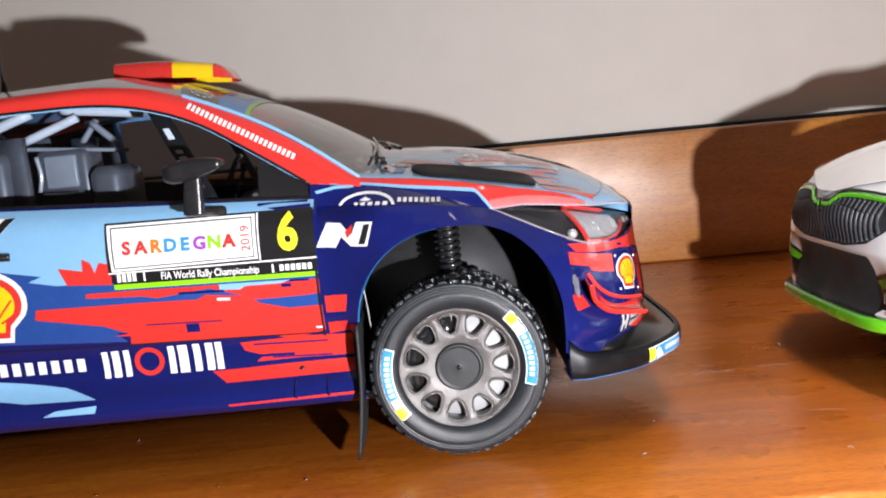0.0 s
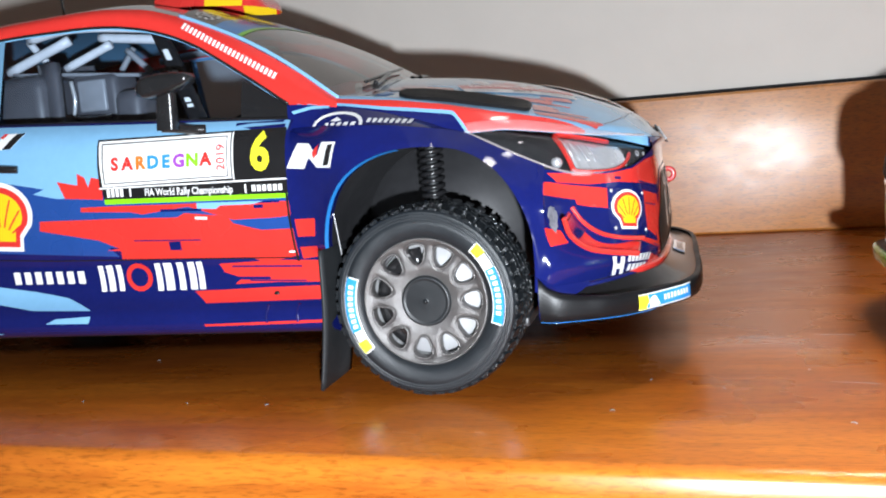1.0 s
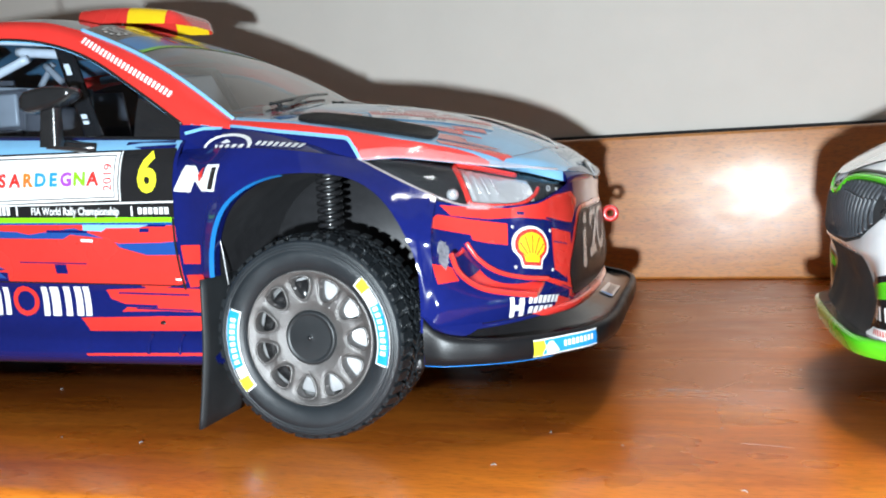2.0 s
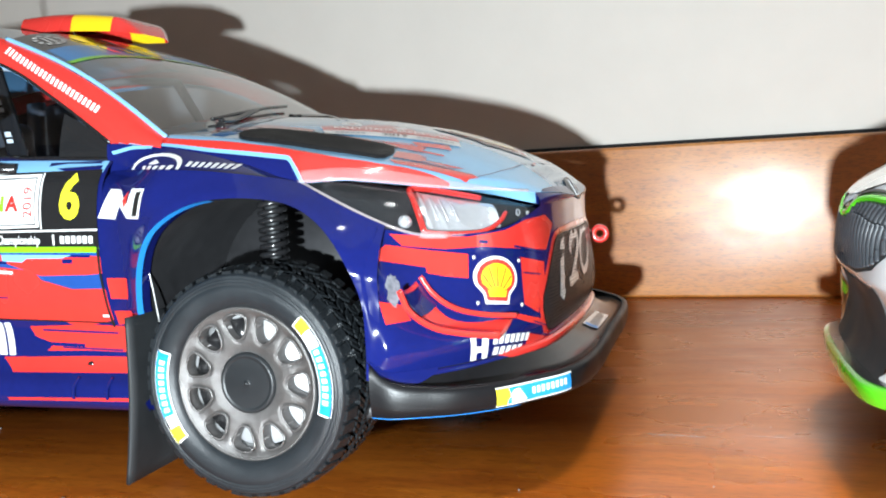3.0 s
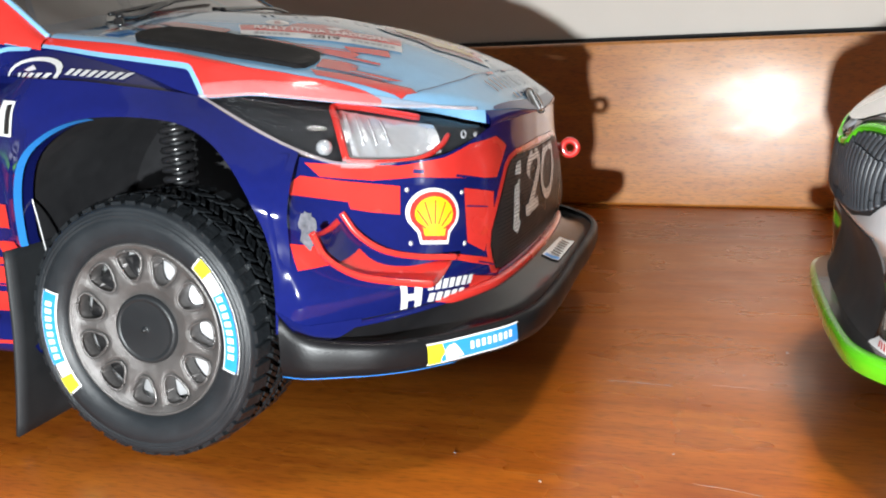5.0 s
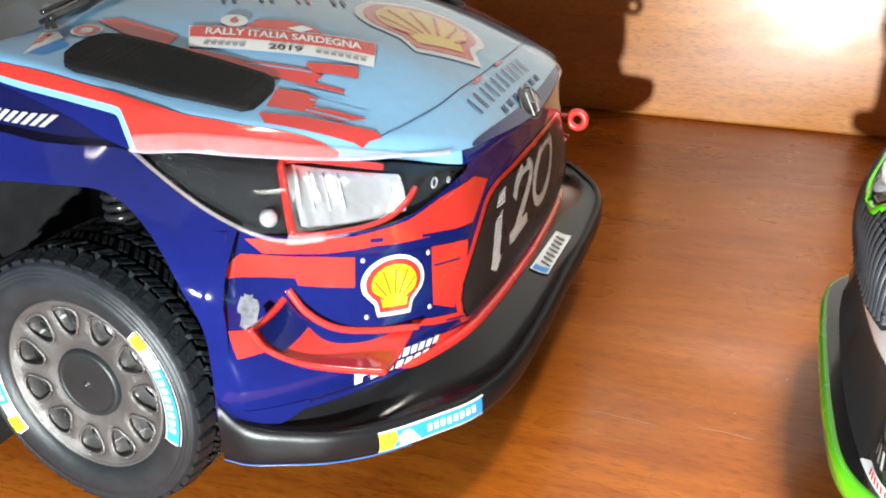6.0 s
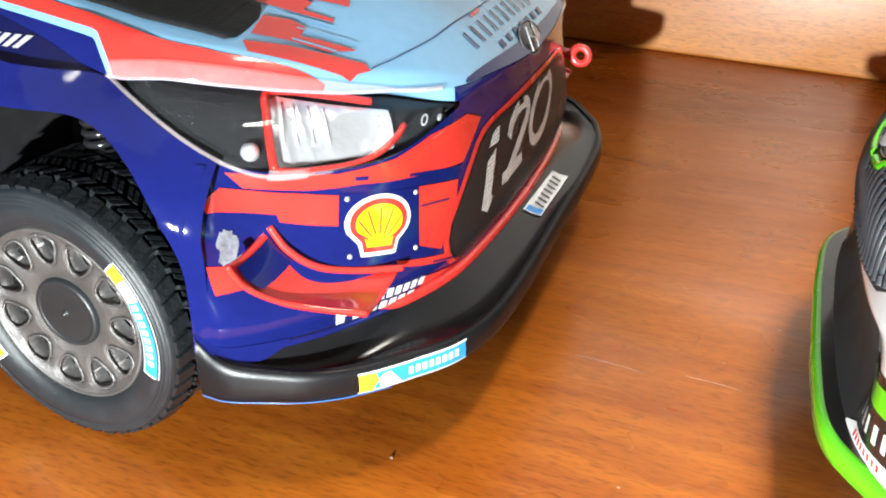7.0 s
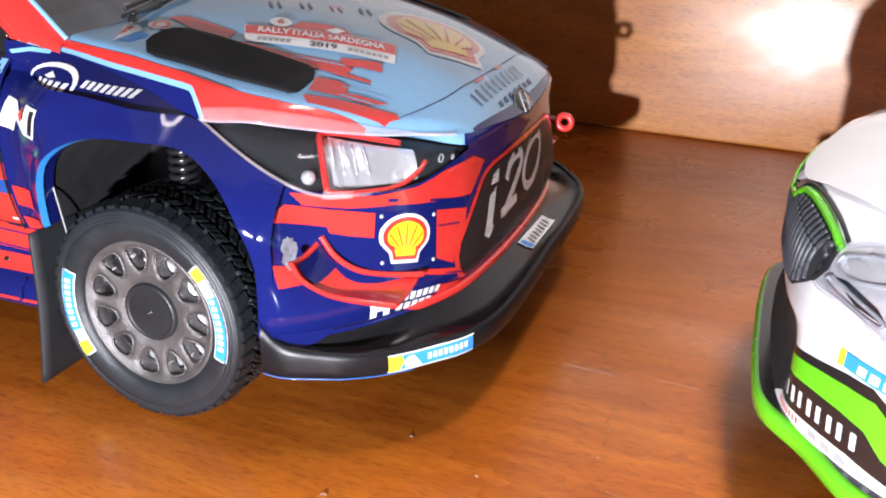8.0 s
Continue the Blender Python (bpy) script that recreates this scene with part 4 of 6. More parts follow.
for pts in ([(-36.4, 53.2), (-26.6, 53.0), (-26.6, 52.6), (-33, 52.9), (-36.4, 52.6)], [(-34.6, 52.2), (-26.0, 52.3), (-26.0, 51.5), (-32.0, 51.5)]):
    decal("navy_stroke", pts, "side", NEAR, NAVY, side_near, 0.16)
part("door_handle", joined(tube([(-96.4, 1.0, 48.2), (-94, 0.2, 48.4), (-90, 0.0, 48.2), (-86.6, 0.2, 47.9), (-84.4, 1.0, 47.7)], 0.8, 8)), BLACK, side_near, "black door handle")
part("door_seam", drape(flat([(-26.0, 51.4), (-25.55, 51.4), (-25.75, 26), (-26.2, 26)], 2), "side", NEAR, 0.23), BLACK, side_near)
part("sill_seam", drape(flat([(-112, 30.0), (-80, 28.4), (-50, 27.6), (-25.6, 26.9), (-25.6, 26.65), (-50, 27.35), (-80, 28.15), (-112, 29.75)], 2), "side", NEAR, 0.23), BLACK, side_near)
decal("pillar_number", [(-150, 60), (-95.5, 58), (-95.5, 74), (-150, 69)], "side", bvh_of([o for o in car.children if o.name.startswith("rear_pillar")][0]), BLACK, side_near, 0.1)
PILLB = bvh_of([o for o in car.children if o.name.startswith("rear_pillar")][0])
letters("pillar_digit", "6", -104.9, 66.2, 12.5, 2, "side", PILLB, ORANGE, side_near, 0.4, "orange start number on the pillar", 0.72, bold=0.3)
for b, m in ((69.2, RED), (66.6, YELLOW), (64.0, RED)):
    decal("pillar_flag", rect(-109.9, b - 0.6, 3.0, 2.3), "side", PILLB, m, side_near, 0.4)

# marks on the front wing and the panel above it
decal("wing_mark", [(-25.3, 44.0), (-22.9, 48.4), (-20.1, 48.2), (-18.0, 46.0), (-16.9, 48.3), (-13.7, 48.2), (-15.1, 43.7), (-18.3, 43.8), (-20.1, 45.7), (-21.4, 43.7)], "side", NEAR, WHITE, wing_near, 0.2, "white slanted wing mark")
decal("wing_mark_black", [(-15.4, 47.7), (-14.2, 47.8), (-15.5, 44.1), (-16.8, 44.1)], "side", NEAR, BLACK, wing_near, 0.27)
decal("wing_mark_red", [(-19.2, 46.6), (-17.6, 47.9), (-18.0, 46.2), (-18.9, 45.4)], "side", NEAR, RED, wing_near, 0.27)
PANB = bvh_of(panel_near)
arc = [(-15.0 + 5.6 * math.cos(math.pi * k / 12), 50.8 + 2.8 * math.sin(math.pi * k / 12)) for k in range(13)] + [(-15.0 - 5.0 * math.cos(math.pi * k / 12), 50.8 + 2.3 * math.sin(math.pi * k / 12)) for k in range(13)]
decal("panel_arc", arc, "side", PANB, WHITE, panel_near, 0.15, "white arched sponsor mark")
bars("sponsor_bar", -19.2, 51.2, -10.6, 50.9, 1.15, 6, "side", PANB, WHITE, panel_near, 0.16, 0.62, skew=0.25)
decal("sponsor_bar", [(-16.2, 52.0), (-15.0, 52.6), (-13.8, 52.0), (-15.0, 51.8)], "side", PANB, WHITE, panel_near, 0.16)
bars("sponsor_bar", -9.0, 51.6, 6.0, 50.0, 0.75, 14, "side", PANB, WHITE, panel_near, 0.16, 0.62)
for a, b, w, h in ((-2.4, 52.3, 0.5, 1.1), (-2.0, 51.75, 1.6, 0.3)):
    decal("sponsor_bar", rect(a, b, w, h, 0, 0.1), "side", PANB, WHITE, panel_near, 0.17)


# windscreen pillar and roof rail marks
bars("sponsor_bar", -49.5, 73.8, -28.4, 61.5, 1.15, 24, "side", RAILB, WHITE, rail_near, 0.16, 0.6)
decal("pillar_line", [(-26.4, 54.3), (-21.0, 55.2), (-17.4, 55.0), (-17.4, 54.5), (-21.0, 54.6), (-26.0, 53.8)], "side", bvh_of(rail_near, panel_near), BLUE, rail_near, 0.15)
for far in (False, True):
    rr = rail_far if far else rail_near
    pts = [screen_point(k / 14, 1.0 if far else 0.0) for k in range(15)]
    part("screen_edge", tube([(p[0] + 0.15, p[1], p[2] + 0.25) for p in pts], 0.42, 6), BLUE, rr, "light blue edge line")
    pts = [rail_point(k / 40, 0.02, far) for k in range(13, 38)]
    part("glass_edge", tube([(p[0], p[1] + (0.1 if far else -0.1), p[2] - 0.1) for p in pts[::2]], 0.3, 6), BLACK, rr)

# sun strip, inside the top of the windscreen


def strip(u0, u1, v0, v1, material, name, lift=0.12, wave=0.0):
    def fn(a, b):
        v = v0 + (v1 - v0) * b
        p = Vector(screen_point(u0 + (u1 - u0) * a + wave * math.sin(math.pi * v) * (1 - a), v))
        return p + Vector((0.45, 0, 0.9)) * lift
    return part(name, sheet(fn, 6, 40), material, screen)


strip(0.80, 0.995, 0.01, 0.99, BLACK, "sun_strip", 0.10)
strip(0.66, 0.80, 0.01, 0.99, CYAN, "sun_strip", 0.10)
strip(0.635, 0.66, 0.01, 0.99, LIME, "sun_strip", 0.10)
for k in range(20):
    g = 2 * math.pi * k / 20
    if k % 2 == 0:
        strip(0.895 + 0.055 * math.cos(g) - 0.010, 0.895 + 0.055 * math.cos(g) + 0.010, 0.135 + 0.055 * math.sin(g) - 0.012, 0.135 + 0.055 * math.sin(g) + 0.012, WHITE, "badge_dash", 0.2)
strip(0.86, 0.93, 0.115, 0.130, WHITE, "badge_dash", 0.2)
strip(0.86, 0.93, 0.140, 0.155, WHITE, "badge_dash", 0.2)
for k in range(7):
    strip(0.85, 0.93, 0.24 + 0.06 * k, 0.272 + 0.06 * k, RED if k % 2 else WHITE, "strip_dash", 0.2)
for k in range(5):
    strip(0.69, 0.775, 0.25 + 0.05 * k, 0.272 + 0.05 * k, BLUE, "strip_dash", 0.2)

# ---- bonnet: strokes, vents, plate, badges ----
LINE_Y = table([(-22, 6.5), (-15, 6.9), (-6, 6.6), (6.0, 6.5), (7.6, 5.6), (9.2, 4.5), (10.0, 3.8)])
STRIPE_Y = table([(-22, 8.4), (-7.2, 8.4), (2, 8.1), (11, 8.3), (18.5, 10.3), (23.5, 12.9), (27.4, 14.7), (29.6, 15.3)])


def edge_band(x0, x1, low, high, lift, far, n=70):
    """A painted band on the bonnet between two lines, or from the bonnet's edge up to a line."""
    def fn(u, v):
        x = x0 + (x1 - x0) * u
        rim = YC - HALF(x) + 0.02
        a = max(rim, low(x)) if low else rim
        b = max(a, high(x))
        y = a + (b - a) * v
        p = Vector((x, y, bonnet_z(x, y))) + bonnet_up(x, y) * lift
        return (p.x, 2 * YC - p.y if far else p.y, p.z)
    return sheet(fn, n, 10)


for far in (False, True):
    part("navy_wedge", edge_band(-22, 9.4, None, LINE_Y, 0.10, far), NAVY, bonnet, "navy corner beside the bonnet stripe")
    part("red_stripe", edge_band(-22, 29.2, LINE_Y, STRIPE_Y, 0.13, far, 110), RED, bonnet, "red stripe along the bonnet's edge")
    part("blue_line", edge_band(-22, 9.8, lambda x: LINE_Y(x) - 0.28, lambda x: LINE_Y(x) + 0.28, 0.17, far), BLUE, bonnet, "light blue line along the stripe")
BON = [
    ("red_stroke", [(-9, 23.3), (-7, 25), (2.8, 23.9), (3.1, 20.7), (-3.4, 21.3)], RED),
    ("red_stroke", [(19.9, 13.8), (24.2, 16.8), (31.5, 20.6), (32.5, 20.1), (31.5, 18.6), (31.2, 17.4), (30.2, 17.2), (25.3, 14.6), (21.3, 12.5)], RED),
    ("red_stroke", [(19.1, 19.6), (22, 21.2), (23.8, 21.1), (24.1, 19.2), (26.2, 20.4), (29.9, 21.9), (27.7, 19.1), (23.8, 17.6), (19.9, 15.5)], RED),
]
BON_INNER = [
    ("red_stroke", [(4.7, 21.2), (6.7, 22), (13.5, 23.1), (19.9, 25.6), (22.3, 25.6), (22.1, 23.8), (25.6, 24.8), (25.8, 24.2), (21.4, 22.6), (16.4, 21.3), (11, 20.5)], RED),
    ("red_stroke", [(19.3, 26.7), (24.8, 30.5), (26, 28.1), (23.1, 26.8), (20.9, 25.4)], RED),
    ("flag_mark", [(-9.9, 11.6), (-10.9, 16.8), (-7.0, 15.4), (-7.9, 11.8)], CYAN),
    ("flag_mark", [(-12.5, 16.8), (-11.0, 18.0), (-9.0, 16.6), (-9.9, 10.5), (-10.8, 13.6)], WHITE),
    ("flag_mark", [(-11.8, 16.2), (-11.0, 17.2), (-10.3, 14.2), (-10.8, 12.8)], RED),
]
for k, (name, pts, m) in enumerate(BON + BON_INNER):
    decal(name, pts, "top", TOP, m, bonnet, 0.12 + 0.01 * k)
part("bonnet_disc", drape(ring(-8.2, 20.0, 0.9, 1.6), "top", TOP, 0.2), RED, bonnet, "small red and white disc")
decal("bonnet_disc", [(-8.2 + 2.0 * math.cos(k * math.pi / 8), 20.0 + 2.0 * math.sin(k * math.pi / 8)) for k in range(16)], "top", TOP, WHITE, bonnet, 0.15)
for a, b, w, h in ((26.3, 21.6, 7, 0.25), (17.2, 23.9, 8, 0.3), (26.0, 19.0, 5, 0.35), (23.3, 22.3, 6, 0.3)):
    decal("blue_dash", rect(a, b, w, h, 22), "top", TOP, BLUE, bonnet, 0.18)
for sy in (1, -1):
    if sy < 0:
        for name, pts, m in BON + BON_INNER[:1]:
            decal(name, [(a, 2 * YC - b) for a, b in pts[::-1]], "top", TOP, m, bonnet, 0.12)
    vx = [(-5.5, 12.5), (-6.1, 15.3), (-5.9, 18.0), (-5.0, 19.7), (-3.1, 20.6), (7.3, 20.7), (16.8, 21.3), (18.2, 20.8), (18.9, 19.0), (19.1, 16.4), (19.0, 14.0), (18.2, 12.8), (9.5, 10.6), (-1.9, 9.7), (-3.8, 10.3)]
    vx = vx if sy > 0 else [(a, 2 * YC - b) for a, b in vx[::-1]]
    bm = drape(flat(vx, 1.6), "top", TOP, 0.5)
    skirt = [e for e in bm.edges if e.is_boundary]
    ext = bmesh.ops.extrude_edge_only(bm, edges=skirt)
    for v in [g for g in ext["geom"] if isinstance(g, bmesh.types.BMVert)]:
        v.co.z -= 1.2
    vent = part("bonnet_vent", bm, VENTM, car, "black bonnet vent tray")
    VB = bvh_of(vent)
    for k in range(20):
        x = -3.6 + 1.05 * k
        y0, y1 = 11.4 + 0.13 * k, 19.3 + 0.05 * k
        pts = [(x, y0), (x + 0.45, y0), (x + 0.6, y1), (x + 0.15, y1)]
        pts = pts if sy > 0 else [(a, 2 * YC - b) for a, b in pts[::-1]]
        part("slat", drape(flat(pts, 2.5), "top", VB, 0.05), VENTM, vent)
corner = [(2.6, 26.8), (24.3, 37.8), (26.5, 31.8), (5.5, 22.0)]
decal("bonnet_plate", corner, "top", TOP, WHITE, bonnet, 0.2, "white event plate with red lettering")
turn = math.degrees(math.atan2(10.4, 21.4))
decal("plate_red", [(2.9, 26.6), (24.3, 37.4), (25.5, 34.4), (4.3, 24.2)], "top", TOP, RED, bonnet, 0.25)
letters("plate_lettering", "RALLY ITALIA SARDEGNA", 14.3, 30.6, 2.35, turn, "top", TOP, WHITE, bonnet, 0.33, "white event lettering", 0.74, bold=0.06)
letters("plate_year", "2019", 15.9, 28.1, 1.8, turn, "top", TOP, BLACK, bonnet, 0.33, "black year lettering", 1.2, bold=0.05)
bars("plate_bar", 6.6, 23.5, 11.4, 25.9, 0.8, 6, "top", TOP, GREY, bonnet, 0.33)
bars("plate_bar", 19.2, 29.7, 25.2, 32.5, 0.8, 7, "top", TOP, GREY, bonnet, 0.33)
decal("plate_hill", [(8.7, 29.6), (9.2, 32.9), (12.6, 35.2), (16, 35.8), (17.9, 34.7), (18.9, 33.6)], "top", TOP, RED, bonnet, 0.16)
decal("plate_disc", [(6.9 + 1.8 * math.cos(k * math.pi / 8), 30.8 + 1.8 * math.sin(k * math.pi / 8)) for k in range(16)], "top", TOP, WHITE, bonnet, 0.28)
letters("plate_digit", "6", 6.9, 30.8, 2.4, turn, "top", TOP, RED, bonnet, 0.34, bold=0.05)
decal("plate_diamond", [(13.6, 33.0), (14.8, 35.0), (16.4, 35.0), (15.6, 33.0)], "top", TOP, WHITE, bonnet, 0.24)
shell_badge(26.0, 51.0, 19.6, 18.6, "top", TOP, bonnet, 44, 0.16)
for k in range(5):
    b = 36.2 + 5.2 * k
    for w in ([(37.7, b), (39.9, b), (39.9, b + 0.5), (37.7, b + 0.5)], [(37.7, b + 2.6), (39.9, b + 2.6), (39.9, b + 3.1), (37.7, b + 3.1)]):
        decal("sponsor_bar", w, "top", TOP, NAVY, bonnet, 0.2)
    if k in (1, 3):
        decal("sponsor_bar", rect(36.9, b + 1.8, 0.4, 3.4), "top", TOP, RED, bonnet, 0.2)
bars("sponsor_bar", 41.2, 41.0, 41.0, 62.0, 0.8, 7, "top", TOP, NAVY, bonnet, 0.2, 0.42)
for k in range(4):
    bars("sponsor_bar", 1.0 + 3.9 * k, 36.4 + 3.6 * k, 3.2 + 3.9 * k, 38.2 + 3.6 * k, 3.0, 2, "top", TOP, NAVY if k != 2 else RED, bonnet, 0.2, 0.4)
seam = curve([(32.4, 20.3), (34.1, 25.0), (35.7, 31.5), (36.5, 41.0), (36.7, 52.5), (36.5, 64.0), (35.7, 73.5), (34.1, 80.0), (32.4, 84.7)])
bm = sheet(lambda u, v: (seam(u).x + 0.14 * (v - 0.5), seam(u).y, 0), 60, 1)
part("bonnet_seam", drape(bm, "top", TOP, 0.17), NAVY, bonnet)
for x, y in ((-17.5, 24), (-16.5, 31)):
    part("bonnet_screw", lathe([(0.01, 0.9), (0.7, 0.8), (0.9, 0.0)], 12, "z", (x, y, bonnet_z(x, y))), SILVER, bonnet)

# ---- nose: bumper strokes, grille, badges ----
FRONT = [
    [(16.5, 39.8), (21.7, 39.2), (28.0, 38.6), (35.0, 39.0), (40.4, 40.2), (47.4, 40.6), (51.2, 38.8), (46.6, 34.8), (40, 35.6), (30.6, 36.9), (24.4, 37.0), (18.0, 38.0)],
    [(13.2, 37.4), (15.7, 38.3), (21, 37.2), (27.9, 36.0), (27.5, 32.4), (24.0, 33.0), (21.3, 33.7), (21.1, 34.6), (13.5, 36.3)],
    [(38.4, 34.5), (45.4, 33.0), (44.2, 27.3), (42.3, 26.4), (41.7, 25.2), (37.9, 27.2)],
    [(38.8, 19.9), (38.5, 22.6), (42, 21.6), (45.6, 20.6), (46.5, 20.0)],
    [(34.2, 26.5), (42.8, 24.1), (43.9, 22.7), (38.2, 24.4), (35.0, 25.5)],
    [(12.8, 28.6), (12.6, 30.6), (16.4, 29.6), (17.0, 27.4), (13.0, 27.3)],
]
for pts in FRONT:
    decal("red_stroke", pts, "corner", NOSEB, RED, bumper, 0.12)
for a, b, w, h, t in ((30.6, 37.6, 1.6, 0.5, -8), (41.4, 35.4, 9, 0.35, -12), (41, 31.6, 5, 0.2, -10), (42.4, 23.4, 5, 0.2, -18)):
    decal("navy_dash", rect(a, b, w, h, t), "corner", NOSEB, NAVY, bumper, 0.18)
decal("badge_panel", [(28.0, 36.2), (38.4, 34.5), (37.6, 27.0), (27.1, 28.5)], "corner", NOSEB, NAVY, bumper, 0.10)
shell_badge(32.4, 31.6, 8.6, 7.3, "corner", NOSEB, bumper, -8, 0.2)
CORN = WAYS["corner"]


def stud(a, b, r, name, m):
    p, n, _, _ = NOSEB.ray_cast(CORN[1](a, b), CORN[0])
    bm = bmesh.new()
    bmesh.ops.create_uvsphere(bm, u_segments=10, v_segments=6, radius=r)
    bm.transform(Matrix.Translation(p))
    part(name, bm, m, bumper, "small silver screw")


for a, b in ((28.8, 35.4), (37.8, 34.0), (28.4, 28.6), (37.3, 27.2)):
    stud(a, b, 0.34, "screw", SILVER)
rng = random.Random(5)
scuff = [(15.3 + (0.9 + 0.6 * rng.random()) * math.cos(k * 0.242), 31.9 + (1.9 + 0.7 * rng.random()) * math.sin(k * 0.242)) for k in range(26)]
decal("scuff", scuff, "corner", NOSEB, SCUFF, bumper, 0.12, "grey scuffed patch of paint")
decal("sponsor_bar", [(25.6, 23.8), (26.7, 23.7), (26.8, 22.4), (27.9, 22.3), (27.9, 23.5), (29.1, 23.4), (29.5, 20.2), (28.4, 20.2), (28.2, 21.3), (27.1, 21.4), (27.2, 20.3), (26.1, 20.3)], "corner", NOSEB, WHITE, bumper, 0.2, "white block mark")
bars("sponsor_bar", 30.1, 22.9, 39.0, 22.0, 1.35, 7, "corner", NOSEB, WHITE, bumper, 0.2, 0.74)
bars("sponsor_bar", 30.4, 21.1, 37.6, 20.4, 1.25, 5, "corner", NOSEB, WHITE, bumper, 0.2, 0.74)

GR = [(25.2, 22.2), (23.4, 24.0), (23.0, 25.8), (23.7, 27.8), (26.0, 30.3), (29.2, 33.3), (31.8, 35.5), (34.0, 36.4), (37.4, 36.8), (52.5, 36.7)]
GR = GR + [(2 * YC - a, b) for a, b in GR[-2::-1]] + [(2 * YC - 27.6, 21.6), (27.6, 21.6)]


def grown(pts, k, c=(52.5, 29.5)):
    out = []
    for a, b in pts:
        d = math.hypot(a - c[0], (b - c[1]) * 2) or 1
        out.append((a + (a - c[0]) / d * k, b + (b - c[1]) * 2 / d * k))
    return out


decal("grille_frame", grown(GR, 1.35), "front", NOSEB, RED, bumper, 0.14, "red grille surround")
decal("grille_line", grown(GR, 0.35), "front", NOSEB, BLACK, bumper, 0.24, "dark grille edge")
grille = decal("grille", GR, "front", NOSEB, CARBON, bumper, 0.30, "black mesh grille")
GRB = bvh_of(grille)
mesh_bits = bmesh.new()
for k in range(30):
    z = 22.6 + 0.54 * k
    b2 = flat(rect(YC, z, 60, 0.10), 2.4)
    mesh_bits = joined(mesh_bits, b2)
for k in range(64):
    y = 23.2 + 0.9 * k
    mesh_bits = joined(mesh_bits, flat(rect(y, 29.5, 0.10, 19.0), 2.4))
drape(mesh_bits, "front", GRB, 0.14)
tagged(part("grille_mesh", mesh_bits, MATT, bumper, "fine black grille mesh"), kind="stuff")
decal("blue_band", [(26.6, 21.4), (28.4, 21.5), (2 * YC - 28.4, 21.5), (2 * YC - 26.6, 21.4), (2 * YC - 27.4, 19.6), (27.4, 19.6)], "front", NOSEB, NAVY, bumper, 0.34, "navy band beneath the grille")
# model mark across the grille: a slanted stroke with a dot, a hooked stroke and an oval


def ribbon(points, width, n=40):
    """A flat band of even width along a smooth line."""
    at = curve(points)

    def fn(u, v):
        p, q = at(u), (at(min(1, u + 0.01)) - at(max(0, u - 0.01))).normalized()
        return (p.x - q.y * width * (v - 0.5), p.y + q.x * width * (v - 0.5), 0)
    return sheet(fn, n, 2)


MARK = [flat([(34.0, 34.2), (35.4, 35.7), (37.9, 36.0), (37.2, 33.9)], 2), flat([(33.2, 32.4), (36.3, 33.3), (33.9, 27.5), (34.7, 27.0), (32.7, 25.5), (30.7, 26.6)], 2),
        ribbon([(41.2, 33.0), (42.6, 34.8), (45.2, 35.8), (48.6, 35.8), (50.0, 34.9), (49.2, 33.4), (46.0, 31.4), (42.4, 29.4), (39.4, 27.6)], 1.75), ribbon([(38.0, 28.0), (42.0, 28.1), (46.4, 28.3)], 1.7)]
oval = [(56.9 + 5.6 * math.cos(g) + 0.62 * 4.0 * math.sin(g), 32.3 + 4.0 * math.sin(g)) for g in (2 * math.pi * k / 24 for k in range(25))]
MARK.append(ribbon(oval, 1.75, 60))
for bm in MARK:
    part("model_mark", drape(bm, "front", GRB, 0.13), WHITE, bumper, "white slanted mark printed across the grille mesh")
# lower red edge and number plate on the valance
red_edge = [nose_point(0.5 + (k - 10) / 10 * 0.245, 0.0) for k in range(21)]
part("red_edge", tube([(p[0] - 0.6 + 1.5 * math.sin(math.pi * k / 20) ** 0.4, p[1], p[2] + 0.3) for k, p in enumerate(red_edge)], 0.85, 10), RED, bumper, "red lower edge line")
for pts, m, lift in (([(43.9, 48.8), (44.2, 65.2), (46.8, 66.4), (46.5, 50.2)], WHITE, 0.2), ([(44.1, 49.2), (44.2, 51.0), (46.4, 52.2), (46.3, 50.4)], CYAN, 0.26)):
    decal("number_plate", pts, "top", VALB, m, car, lift, "small white number plate with dark bars")
for k in range(7):
    b = 52.9 + 1.75 * k
    decal("plate_bar", rect(45.4, b, 1.5, 0.7), "top", VALB, BLACK, car, 0.26)
# maker's badge, tow eye
EMBLEM = Matrix.Translation((42.4, YC - 1.0, 44.1)) @ Matrix.Rotation(radians(-32), 4, "Y")


def nose_band(u, v):
    y = YC - 23.6 + 47.2 * u
    x = half_inverse(max(0.25, abs(y - YC))) - (0.25 + 1.1 * math.sin(math.pi * u) ** 0.5) * (1 - v)
    return Vector((x, y, bonnet_z(x, y))) + bonnet_up(x, y) * 0.12


